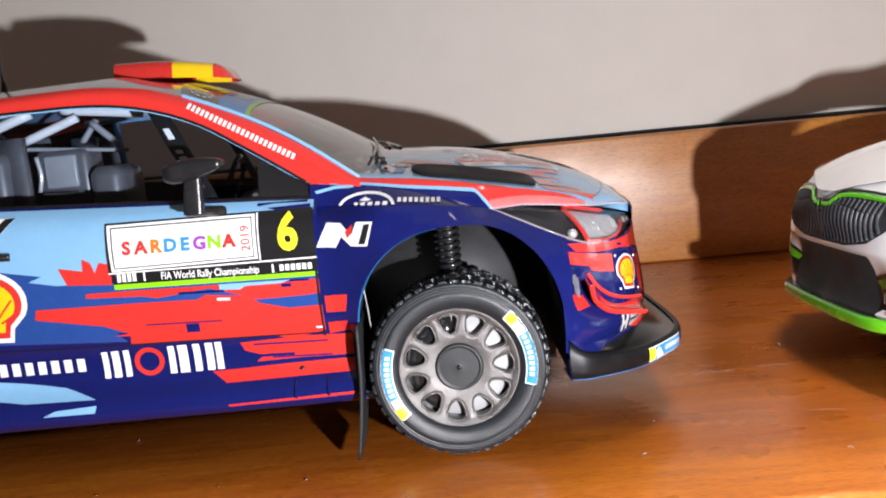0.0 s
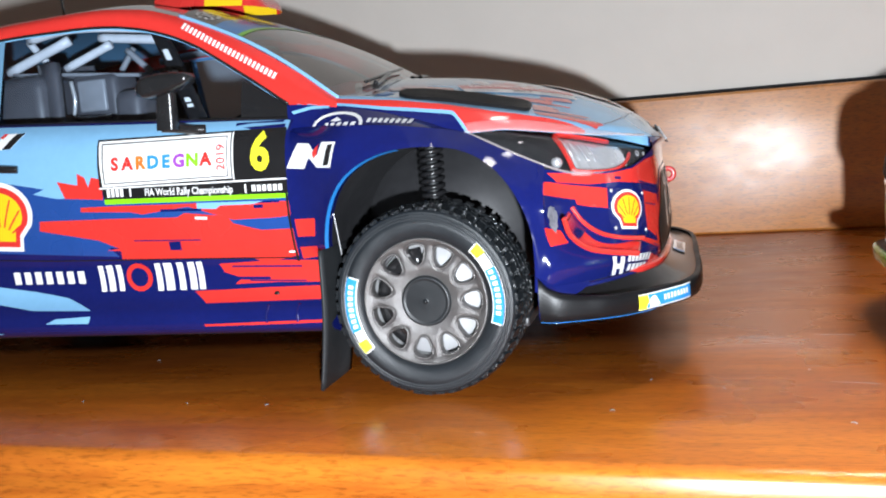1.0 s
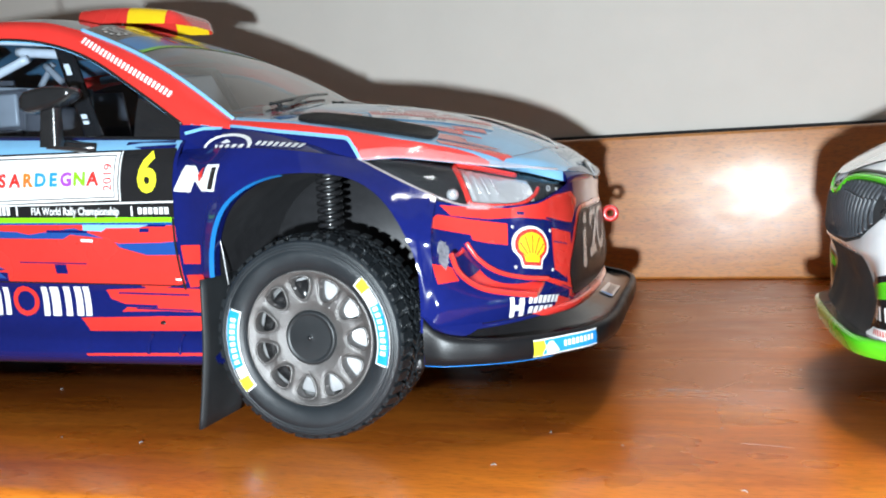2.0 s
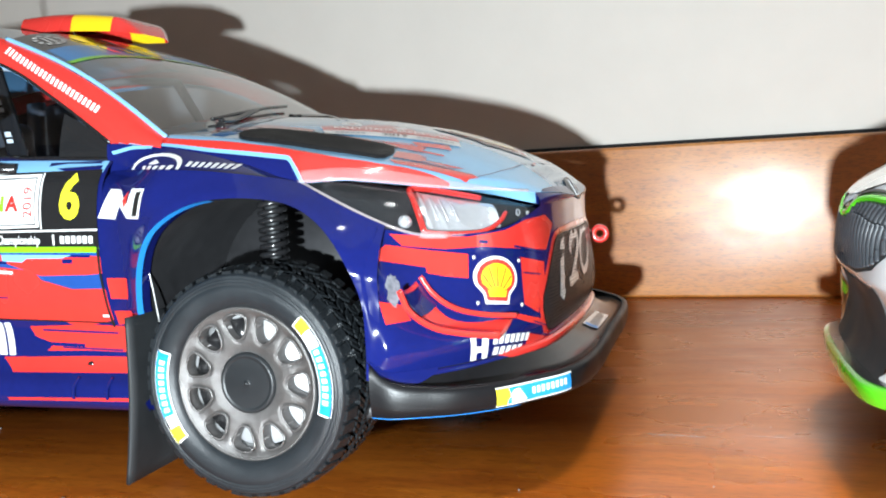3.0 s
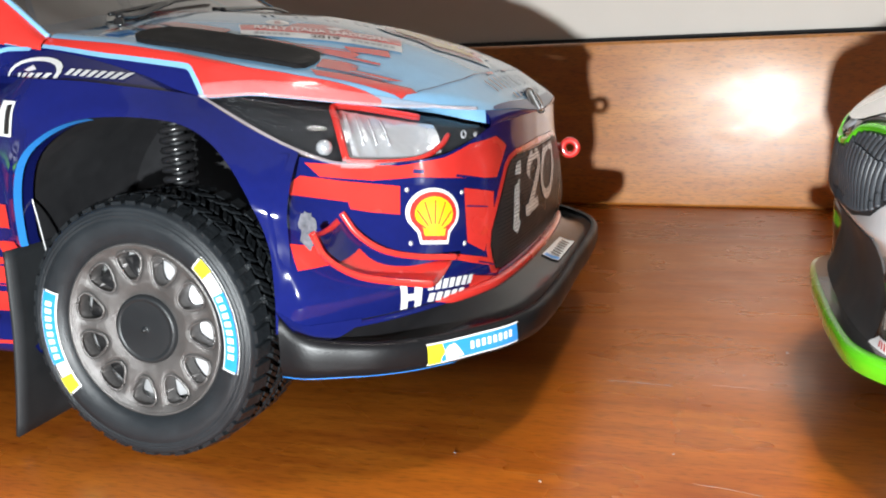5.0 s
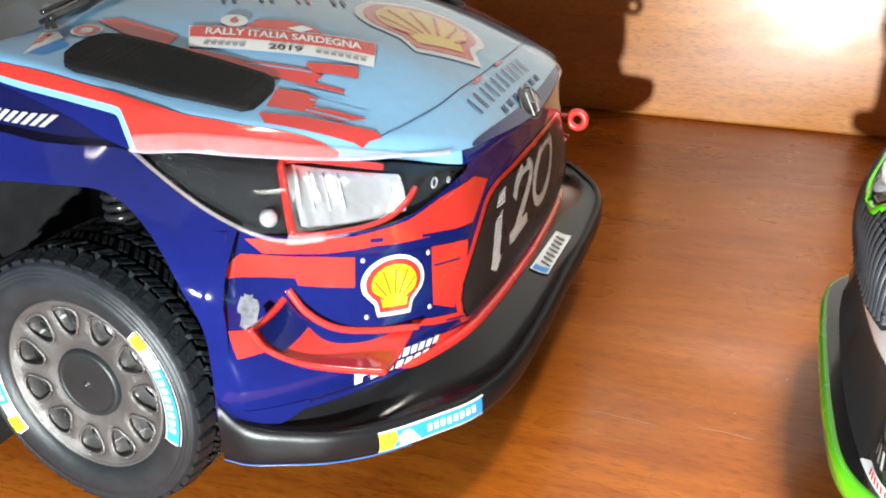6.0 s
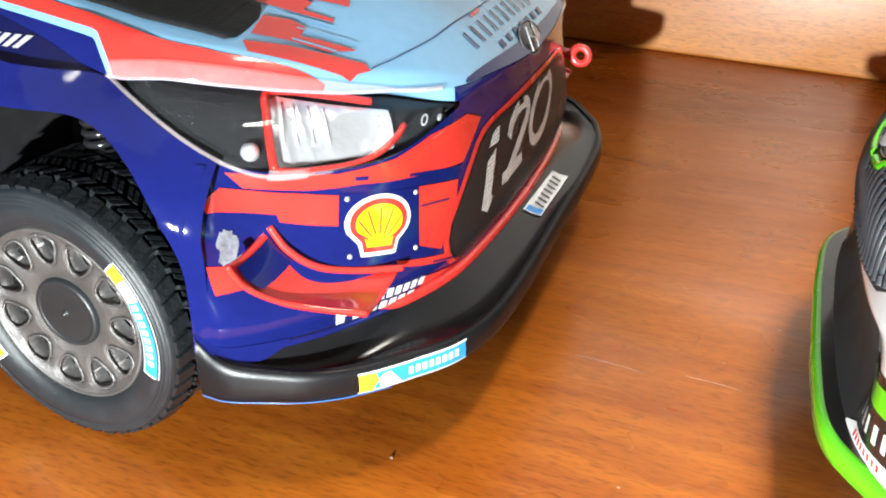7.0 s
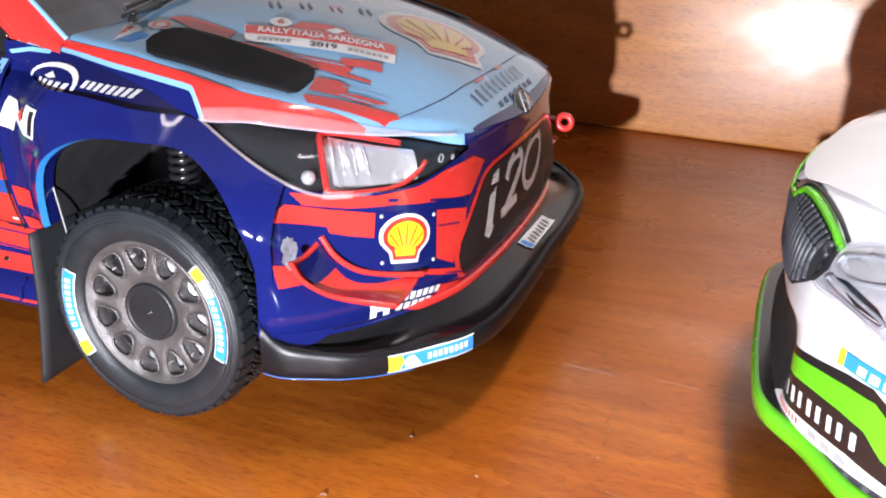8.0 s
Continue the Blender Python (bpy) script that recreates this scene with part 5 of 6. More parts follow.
part("navy_nose_band", sheet(nose_band, 80, 4), NAVY, bonnet, "navy band along the bonnet front")
emb = lathe([(0.01, 0.5), (3.3, 0.4), (3.9, 0.0)], 28, "x", (0, 0, 0))
emb.transform(EMBLEM @ Matrix.Diagonal((1, 1.1, 0.62, 1)))
badge = part("nose_badge", emb, BLACK, car, "black oval badge with a chrome rim")
rimp = []
for k in range(25):
    g = 2 * math.pi * k / 24
    v = EMBLEM @ Vector((0.25, 4.15 * math.cos(g), 2.35 * math.sin(g)))
    rimp.append(tuple(v))
part("badge_rim", tube(rimp, 0.14, 6, 60), RIM, badge, "chrome rim")
for o in (-1, 1):
    pts = [tuple(EMBLEM @ Vector((0.52, o * 1.3 + s * 0.7, s * 1.7))) for s in (-1, 0, 1)]
    part("badge_bar", tube(pts, 0.13, 6), DISC, badge)
pts = [tuple(EMBLEM @ Vector((0.52, s * 1.3, -s * 0.5))) for s in (-1, 0, 1)]
part("badge_bar", tube(pts, 0.13, 6), DISC, badge)
eye = bmesh.new()
n1, n2 = 24, 10
vs = [[eye.verts.new((43.4 + (1.45 + 0.68 * math.cos(b)) * math.cos(a), 83.2 + 0.68 * math.sin(b), 33.0 + (1.45 + 0.68 * math.cos(b)) * math.sin(a))) for b in (2 * math.pi * j / n2 for j in range(n2))] for a in (2 * math.pi * i / n1 for i in range(n1))]
for i in range(n1):
    for j in range(n2):
        eye.faces.new((vs[i][j], vs[(i + 1) % n1][j], vs[(i + 1) % n1][(j + 1) % n2], vs[i][(j + 1) % n2]))
tow = part("tow_eye", eye, RED, car, "red tow eye")
part("tow_strap", tube([(42.0, 83.4, 33), (38, 83.4, 33.2), (35, 82.5, 33.4)], 0.9, 8), RED, tow)

# curved fin on the near bumper corner, and its twin
FIN_O = curve([(26.6, -2.9, 32.3), (27.4, -1.2, 29.0), (30.0, 1.2, 26.4), (34.0, 3.4, 25.2), (38.4, 5.4, 24.5)])
FIN_I = curve([(26.6, 5.4, 33.0), (28.4, 5.9, 30.2), (31.2, 7.4, 27.9), (34.6, 10.6, 26.5), (38.6, 14.4, 25.7)])


def fin(far):
    def fn(u, v):
        a, b = FIN_I(u), FIN_O(u)
        p = a.lerp(b, v)
        return (p.x, 2 * YC - p.y if far else p.y, p.z - 0.5 * math.sin(math.pi * v))
    ob = part("bumper_fin", thick(sheet(fn, 30, 8), 0.5), RED, car, "red curved fin with a navy patch")
    pt = sheet(lambda u, v: Vector(fn(0.07 + 0.28 * u, 0.10 + 0.78 * v)) + Vector((0.1, 0.1 if far else -0.1, 0.36)), 10, 8)
    part("fin_patch", pt, NAVY, ob)
    part("fin_lip", tube([tuple(Vector(fn(k / 10, 1.0)) + Vector((0.05, 0, 0.1))) for k in range(11)], 0.36, 6), RED, ob)
    part("fin_rail", tube([tuple(Vector(fn(k / 10, 0.0)) + Vector((0.5, 0.5 if far else -0.5, 0.35))) for k in range(11)], 0.45, 6), RED, ob)


fin(False)
fin(True)
decal("lip_sticker", [(25.9, 17.0), (40.0, 17.1), (40.2, 14.7), (26.0, 14.5)], "corner", SPLITB, CYAN, splitter, 0.10, "blue and yellow sticker")
decal("lip_sticker_line", [(25.7, 17.15), (40.2, 17.25), (40.2, 17.05), (25.7, 16.95)], "corner", SPLITB, WHITE, splitter, 0.13)
decal("lip_sticker_line", [(25.7, 14.6), (40.2, 14.75), (40.2, 14.55), (25.7, 14.4)], "corner", SPLITB, WHITE, splitter, 0.13)
decal("lip_sticker_yellow", [(25.8, 17.0), (27.8, 17.0), (28.2, 15.8), (27.6, 14.5), (25.9, 14.5)], "corner", SPLITB, LEMON, splitter, 0.14)
decal("lip_sticker_white", [(28.2, 16.0), (28.8, 16.6), (29.6, 16.7), (30.2, 16.0), (31.0, 14.9), (28.4, 14.7)], "corner", SPLITB, WHITE, splitter, 0.16)
bars("sponsor_bar", 31.8, 15.9, 39.0, 16.1, 1.0, 8, "corner", SPLITB, WHITE, splitter, 0.16, 0.62)

# ---- wheels ----
TYRE = [(11.3, 2.0), (11.5, 0.2), (11.9, -0.9), (12.5, -1.5), (13.4, -1.85), (14.4, -2.0), (15.2, -2.0), (15.35, -1.8), (15.5, -2.0), (15.7, -2.0), (15.8, -1.75), (15.95, -1.9), (16.15, -1.9), (16.25, -1.6), (16.45, -1.7), (16.7, -1.5), (17.0, -1.0), (17.15, -0.2), (17.1, 1.0), (17.1, 10.2), (17.0, 11.6), (16.2, 12.4), (13, 12.7), (11.6, 12.2), (11.4, 10)]


def rim_y(r):
    return 0.35 - 0.75 * max(0, min(1, (r - 4.6) / 3.2)) - 0.35 * max(0, (r - 10.6)) + 0.25 * math.sin(math.pi * max(0, min(1, (r - 6.4) / 4.6)))


def rim_disc():
    nr, na, hn = 26, 264, 11
    bm = bmesh.new()
    grid = []
    for i in range(nr + 1):
        row = []
        for j in range(na):
            r, g = 4.6 + 7.0 * i / nr, 2 * math.pi * j / na
            k = round(g / (2 * math.pi / hn))
            gc = 2 * math.pi * k / hn
            lx = (r - 8.75) / 1.95
            ly = (g - gc) * 8.75 / (1.62 + 0.32 * max(-1, min(1, lx)))
            d = (abs(lx) ** 2.7 + abs(ly) ** 2.7) ** (1 / 2.7)
            inside = d < 1
            if 0.80 < d < 1.16:
                lx, ly = lx / d, ly / d
                r2 = 8.75 + lx * 1.95
                g2 = gc + ly * (1.62 + 0.32 * lx) / 8.75
                r, g, inside = r2, g2, None
            dip = 0.25 * max(0, 1 - abs(d - 1.0) / 0.35) if d < 1.5 else 0
            row.append((bm.verts.new((r * math.cos(g), rim_y(r) + dip, r * math.sin(g))), inside))
        grid.append(row)
    for i in range(nr):
        for j in range(na):
            q = (grid[i][j], grid[i + 1][j], grid[i + 1][(j + 1) % na], grid[i][(j + 1) % na])
            if not any(k[1] for k in q) and not all(k[1] is None for k in q):
                bm.faces.new([k[0] for k in q])
    bmesh.ops.delete(bm, geom=[v for v in bm.verts if not v.link_faces], context="VERTS")
    rings = []
    for k in range(hn):
        gc = 2 * math.pi * k / hn
        loop = []
        for j in range(25):
            a = 2 * math.pi * j / 24
            n = (abs(math.cos(a)) ** 2.7 + abs(math.sin(a)) ** 2.7) ** (-1 / 2.7)
            lx, ly = 1.03 * n * math.cos(a), 1.03 * n * math.sin(a)
            r, g = 8.75 + lx * 1.95, gc + ly * (1.62 + 0.32 * max(-1, min(1, lx))) / 8.75
            loop.append((r * math.cos(g), rim_y(r) + 0.02, r * math.sin(g)))
        rings.append(tube(loop, 0.2, 6, 48))
    edges = [e for e in bm.edges if e.is_boundary]
    ext = bmesh.ops.extrude_edge_only(bm, edges=edges)
    for v in [g for g in ext["geom"] if isinstance(g, bmesh.types.BMVert)]:
        r = math.hypot(v.co.x, v.co.z)
        v.co.y += 2.0
    return joined(bm, *rings)


def tread():
    rng2 = random.Random(3)
    bm = bmesh.new()
    rows = ((-1.1, 1.2, 46, 0.35, 0), (1.8, 3.5, 50, -0.9, 0.4), (4.2, 5.9, 50, 0.9, 0.1), (6.6, 8.2, 50, -0.9, 0.6), (8.9, 11.6, 46, 0.35, 0.2))
    for row, (y0, y1, n, skew, ph) in enumerate(rows):
        pitch = 2 * math.pi / n
        cuts = ((0.0, 0.66),) if row in (0, 4) else ((0.0, 0.26), (0.38, 0.64))
        for k in range(n):
            turn0 = pitch * (k + ph + rng2.uniform(-0.08, 0.08))
            for c0, c1 in cuts:
                a = []
                top = 18.0 + rng2.uniform(-0.10, 0.04)
                for r, grow in ((16.8, 0.03), (top, 0.0)):
                    for y, e in ((y0, -1), (y1, 1)):
                        for c, o in ((c0, -grow), (c1, grow)):
                            g = turn0 + pitch * (c + o) + skew * e * 0.035
                            rr = r - (0.9 if (row == 0 and y < 0) else 0.0) * (0.6 if r > 17.5 else 0.3)
                            a.append(bm.verts.new((rr * math.cos(g), y, rr * math.sin(g))))
                for f in ((4, 5, 7, 6), (0, 1, 5, 4), (2, 6, 7, 3), (0, 4, 6, 2), (1, 3, 7, 5)):
                    bm.faces.new([a[i] for i in f])
    return bm


def sticker(g0, g1, r0, r1, lift, n=18):
    def fn(u, v):
        g, r = radians(g0 + (g1 - g0) * u), r0 + (r1 - r0) * v
        prof = table(sorted([(a, b) for a, b in TYRE[3:8]]))
        return (r * math.cos(g), prof(r) - lift, r * math.sin(g))
    return sheet(fn, n, 3)


def build_wheel(m, near, owner=None):
    def put(b):
        b.transform(m)
        return b
    wheel = part("wheel", put(lathe(TYRE, 120)), RUBBER, owner or car, "black treaded rally tyre on a gunmetal rim")
    t = part("tread", put(tread()), TREADM, wheel, "chunky tread blocks", smooth=False)
    t["kind"] = "stuff"
    part("rim", put(rim_disc()), RIM, wheel, "gunmetal rim with eleven holes")
    part("rim_lip", put(lathe([(11.3, -0.4), (11.5, -0.95), (11.8, -0.9), (11.9, -0.2)], 72)), RIM, wheel)
    part("rim_barrel", put(lathe([(11.3, -0.2), (10.9, 2.0), (10.6, 11.0)], 48)), SILVER, wheel)
    part("hub_cap", put(lathe([(0.01, -0.75), (0.28, -0.72), (0.36, -0.32), (0.5, -0.27), (0.6, -0.26), (2.0, -0.26), (3.8, -0.26), (4.0, -0.26), (4.06, -0.34), (4.3, -0.36), (4.5, -0.34), (4.7, -0.05), (4.78, 0.5), (4.8, 1.2)], 48)), CAP, wheel, "dark round hub cap")
    part("brake_disc", put(lathe([(2.5, 2.6), (10.3, 2.5), (10.4, 3.4), (2.5, 3.4)], 48)), DISC, wheel, "silver brake disc")
    part("wheel_back", put(lathe([(0.01, 6.0), (10.8, 6.0)], 36)), BLACK, wheel)
    bm = sheet(lambda u, v: ((5.0 + 4.9 * v) * math.cos(radians(95 + 150 * u)), 2.2, (5.0 + 4.9 * v) * math.sin(radians(95 + 150 * u))), 14, 2)
    part("brake_caliper", put(thick(bm, 0.8)), BLACK, wheel, "black brake caliper")
    for g0, g1, flipd in ((159, 219, False), (45, -17, True)):
        part("tyre_sticker", put(sticker(g0, g1, 13.0, 15.3, 0.06)), WHITE, wheel, "white-edged blue and yellow sticker")
        k = 1 if g1 > g0 else -1
        part("sticker_blue", put(sticker(g0 + 1 * k, g0 + 42 * k if not flipd else g1 + 0, 13.2, 15.1, 0.10) if not flipd else sticker(45 - 20, -16, 13.2, 15.1, 0.10)), CYAN, wheel)
        part("sticker_yellow", put(sticker(g1 - 10, g1 - 1, 13.2, 15.1, 0.11) if not flipd else sticker(44, 36, 13.2, 15.1, 0.11)), LEMON, wheel)
        for q in range(8):
            c = (165 + 4.4 * q) if not flipd else (21 - 4.4 * q)
            part("sticker_bar", put(sticker(c, c + 2.8, 13.65, 14.6, 0.15, 2)), WHITE, wheel)
    return wheel


STEER = -2.0
build_wheel(Matrix.Translation((0, 0, 18.0)) @ Matrix.Rotation(radians(STEER), 4, "Z") @ Matrix.Translation((0, 0.4, 0)), True)
far_turn = Matrix.Rotation(math.pi, 4, "Z")
build_wheel(Matrix.Translation((0, 2 * YC, 18.0)) @ Matrix.Rotation(radians(STEER), 4, "Z") @ far_turn, False)
build_wheel(Matrix.Translation((-143, 0.4, 18.0)), False)
build_wheel(Matrix.Translation((-143, 2 * YC, 18.0)) @ far_turn, False)

# mud flaps, springs
for far in (False, True):
    def flap(u, v):
        y = -2.2 + 15.5 * v
        x = -19.2 - 0.6 * u - 3.2 * max(0, u - 0.35) ** 1.6
        return (x, 2 * YC - y if far else y, 28.5 - 26.6 * u)
    part("mud_flap", thick(sheet(flap, 14, 8), 0.55), MATT, car, "black flexible mud flap")
    cy = 11.5 if not far else 2 * YC - 11.5
    pts = [(0.2 + 1.95 * math.cos(a), cy + 1.95 * math.sin(a), 33.0 + a / (2 * math.pi) * 1.35) for a in (k * math.pi / 5 for k in range(101))]
    part("coil_spring", tube(pts, 0.52, 7, 200), BLACK, car, "black coil spring")
    part("strut", lathe([(1.1, 30), (1.1, 47)], 16, "z", (0.2, cy, 0)), MATT, car)
part("brake_line", tube([(-17.6, 2.0, 38), (-17.0, 2.4, 33), (-16.6, 3.0, 27)], 0.12, 5), SILVER, car)

# door mirrors
for far in (False, True):
    f = (lambda p: mirror(p)) if far else (lambda p: p)

    def headp(u, v):
        g = 2 * math.pi * v
        x = -51.0 + 11.6 * u
        zt = 62.7 + 0.7 * math.sin(math.pi * u)
        zb = 58.7 + 0.3 * u + 2.5 * u ** 2.2
        k = (0.72 + 0.28 * min(1, u * 9)) if u < 0.1 else (1.0 if u < 0.9 else max(0.05, 1 - ((u - 0.9) / 0.1) ** 2))
        c, sn = math.cos(g), math.sin(g)
        c, sn = math.copysign(abs(c) ** 0.6, c), math.copysign(abs(sn) ** 0.6, sn)
        return f((x, -2.6 - 1.4 * u + 3.6 * (1 - 0.45 * u) * k * c, (zt + zb) / 2 + (zt - zb) / 2 * k * sn))
    mirror_head = part("door_mirror", sheet(headp, 24, 28, closed=True), CARBON, car, "black door mirror on a stalk")
    part("mirror_face", sheet(lambda u, v: f((-51.05, -2.6 + 2.6 * u * math.cos(2 * math.pi * v), 60.7 + 1.5 * u * math.sin(2 * math.pi * v))), 3, 18), SILVER, mirror_head)

    def stalkp(u, v):
        g = 2 * math.pi * v
        c, sn = math.cos(g), math.sin(g)
        c, sn = math.copysign(abs(c) ** 0.5, c), math.copysign(abs(sn) ** 0.5, sn)
        return f((-46.7 + 0.7 * u + (1.95 - 0.35 * u) * c, -2.7 - 0.4 * u + (1.5 - 0.3 * u) * sn, 52.9 + 7.4 * u))
    part("mirror_stalk", sheet(stalkp, 8, 24, closed=True), CARBON, mirror_head)
    part("mirror_foot", tube([f((-48.2, -2.4, 53.4)), f((-46, 0.2, 53.0)), f((-44.6, 2.4, 52.7)), f((-42.6, 3.9, 52.6))], 0.85, 8), CARBON, mirror_head)

# roof scoop with a red and yellow band, aerial, wipers
def scoop(u0, u1):
    def fn(u, v):
        a = u0 + (u1 - u0) * u
        w = 10.6 * (0.86 + 0.14 * math.sin(math.pi * a)) * (1.0 if a < 0.86 else 1 - 0.5 * ((a - 0.86) / 0.14) ** 2)
        x = -74.6 + 27.2 * a
        top = 86.9 + 0.6 * math.sin(math.pi * min(1, a * 1.1)) - 2.4 * a
        if a > 0.86:
            top -= (top - 83.3 + 2.2 * a) * ((a - 0.86) / 0.14) ** 2.2 * 0.95
        t = 2 * v - 1
        base = 83.3 - 2.2 * a
        return (x, YC + w * math.copysign(abs(t) ** 0.75, t), base + (top - base) * (1 - abs(t) ** 9))
    return sheet(fn, 14, 30)


scoop_red = part("roof_scoop", scoop(0.0, 0.52), RED, car, "red and yellow roof scoop")
part("scoop_band", scoop(0.52, 0.86), YELLOW, scoop_red, "yellow band")
part("scoop_front", scoop(0.86, 1.0), RED, scoop_red)
part("scoop_back", sheet(lambda u, v: (-74.55, YC + 8.9 * (2 * v - 1), 83.3 + (3.5 * (1 - abs(2 * v - 1) ** 9)) * u), 4, 20), RED, scoop_red)
part("aerial", tube([(-102, YC - 6, 82.0), (-102.6, YC - 6, 100), (-103.4, YC - 6, 126)], 0.35, 6), BLACK, car, "thin black roof aerial")
part("aerial_foot", lathe([(0.5, 4.0), (0.9, 1.5), (1.3, 0.0)], 12, "z", (-102, YC - 6, 81.4)), BLACK, car)
for y0, y1, u0 in ((21, 50, 0.03), (44, 82, 0.03)):
    pts = []
    for k in range(7):
        v = (y0 + (y1 - y0) * k / 6 - 7) / 89.0
        p = screen_point(u0 + 0.10 * (k / 6) ** 1.2, v)
        pts.append((p[0] + 0.5, p[1], p[2] + 0.7))
    wiper = part("wiper", tube(pts, 0.35, 6), BLACK, car, "thin black wiper")
    q = pts[0]
    part("wiper_arm", tube([(q[0] + 2.6, q[1] - 1.5, q[2] - 0.4), (q[0] + 1.4, q[1] + 5, q[2] + 0.1), pts[3]], 0.5, 6), BLACK, wiper)
    part("wiper_pivot", lathe([(0.01, 1.0), (0.7, 0.8), (0.8, 0)], 12, "z", (q[0] + 2.6, q[1] - 1.5, q[2] - 1.6)), BLACK, wiper)

# cabin
part("cabin_floor", box(-148, -25, 9, 94, 14, 16), MATT, car)
part("dashboard", box(-42, -25, 12, 91, 46, 55.5, 2.5, 3), MATT, car, "black dashboard")


def build_seat(y):
    def fn(u, v):
        t = 2 * v - 1
        x = -92 + 8.5 * (abs(t) ** 3) - 9 * u + 3 * u * u
        return (x, y + 11.5 * t * (1 - 0.35 * u ** 2), 18 + 53 * u)
    seat = part("bucket_seat", thick(sheet(fn, 14, 12), 1.6), SEATM, car, "dark grey bucket seat")
    part("seat_base", box(-90, -64, y - 10, y + 10, 18, 30, 3, 3), MATT, seat)


build_seat(31)
build_seat(72)
for pts, r, m in ((((-107, 30, 70.4), (-89.4, 30, 76.3)), 1.15, CAGE), (((-92.6, 32, 70.2), (-80, 32, 74.6)), 1.0, CAGE),
                  (((-103.6, 34, 77.5), (-97.4, 34, 70)), 0.9, CAGE), (((-84, 34, 76.6), (-74, 34, 75.4), (-66, 34, 74.4)), 1.1, CAGE), (((-78.6, 36, 73.4), (-73, 36, 68)), 0.8, DULL), (((-82, 38, 69), (-78, 38, 74)), 0.7, DULL),
                  (((-105, 29, 69.6), (-87, 29, 68.2), (-68.5, 29, 66.4)), 0.45, DULL), (((-94, 22, 76), (-80, 20, 77.0), (-62, 22, 75.4)), 0.9, CAGE),
                  (((-98, 82, 75), (-80, 84, 76.6), (-62, 82, 75)), 1.0, DULL), (((-62, 82, 75), (-52, 86, 54)), 1.2, MATT)):
    part("roll_cage_bar", tube(list(pts), r, 10), m, car, "roll cage tube")
part("seat_wing", box(-106.5, -92.5, 22, 40, 40, 68.6, 3.0, 4), SEATM, car, "dark side wing of a bucket seat")
part("seat_wing", box(-76.5, -69.0, 24, 40, 40, 63.4, 2.5, 4), SEATM, car, "dark side wing of a bucket seat")
hr = part("head_restraint", box(-89.0, -77.0, 27.5, 37, 50, 67.8, 1.6, 3), SEATM, car, "dark head restraint with a grey pad")
part("restraint_pad", box(-86.8, -79.6, 26.8, 28.0, 59.4, 66.6, 0.5, 2), DULL, hr, "grey pad")
part("restraint_strap", tube([(-88.2, 26.6, 58.8), (-87.4, 26.4, 62.5), (-88.0, 26.6, 66.6)], 0.5, 8), SILVER, hr)
part("restraint_strap", tube([(-87.6, 26.6, 58.3), (-83, 26.4, 58.0), (-78.6, 26.6, 58.2)], 0.35, 8), SILVER, hr)
wheel_rim = [(-56 + 2.2 * math.sin(g), 72 + 7.5 * math.cos(g), 55 + 7.2 * math.sin(g)) for g in (2 * math.pi * k / 20 for k in range(21))]
part("steering_wheel", tube(wheel_rim, 0.8, 6, 60), BLACK, car, "black steering wheel")


def pillar_at(z, w, sink=2.2):
    return (-54.2 - 0.53 * (z - 68.7) + w, glass_y(z) + sink, z)


pil = part("door_pillar", thick(sheet(lambda u, v: pillar_at(53.5 + 21.0 * u, -1.9 + 3.9 * v), 8, 3), 0.8), BLACK, car, "black door pillar with white marks")
for b, h, w in ((67.4, 2.3, 1.3), (64.4, 0.8, 1.4), (63.0, 0.8, 1.4), (57.4, 0.7, 1.3), (58.5, 0.9, 1.3)):
    part("pillar_mark", sheet(lambda u, v: pillar_at(b + h * v, -w / 2 + w * u, 1.6), 1, 1), WHITE, pil)

# lint and scratches on the shelf
rng = random.Random(11)
for k in range(14):
    x, y = rng.uniform(-110, 85), rng.uniform(-24, 60)
    if k < 5:
        x, y = ((33.7, -8.0), (-31.6, -5.5), (-75.4, 27.9), (52.0, 4.0), (70.0, -14.0))[k]
    g, ln = rng.uniform(0, 3.14), rng.uniform(0.25, 0.8) * (1.0 if k < 5 else 0.4)
    tagged(link("lint_speck", tube([(x, y, 0.12), (x + ln * math.cos(g), y + ln * math.sin(g), 0.2), (x + 1.6 * ln * math.cos(g + 0.5), y + 1.6 * ln * math.sin(g + 0.5), 0.12)], 0.07, 4, 4), GREY), "tiny pale lint speck lying on the shelf", "lint", "lint on the shelf")
for x0, y0, x1, y1 in ((56, 41, 66, 40.4), (72, 42, 80, 41.5), (70, 8, 78, 6.5)):
    tagged(link("scratch", tube([(x0, y0, 0.02), ((x0 + x1) / 2, (y0 + y1) / 2 + 0.2, 0.03), (x1, y1, 0.02)], 0.02, 4, 6), DULL), "fine pale scratch in the lacquer of the shelf", "scratch", "scratches in the lacquer")

# ---- the second car, nose towards the first ----
Y2 = 40.0
car2 = base("model_car", 190, Y2, 0)
tagged(car2, "white model rally car with green and black trim on the shelf", "model car")
NOSE2 = curve([(250, -7.5), (150, -7.5), (116, -6.6), (106, -4.0), (100, 0.2), (95.4, 5.6), (91.6, 11.6), (89.6, 18.0), (88.6, 27.0), (88.2, Y2)])
TOP2 = curve([(0, 50), (0, 48), (0, 41), (0, 37), (0, 34.6), (0, 33.2), (0, 32.4), (0, 32.0), (0, 32.2), (0, 32.6)])


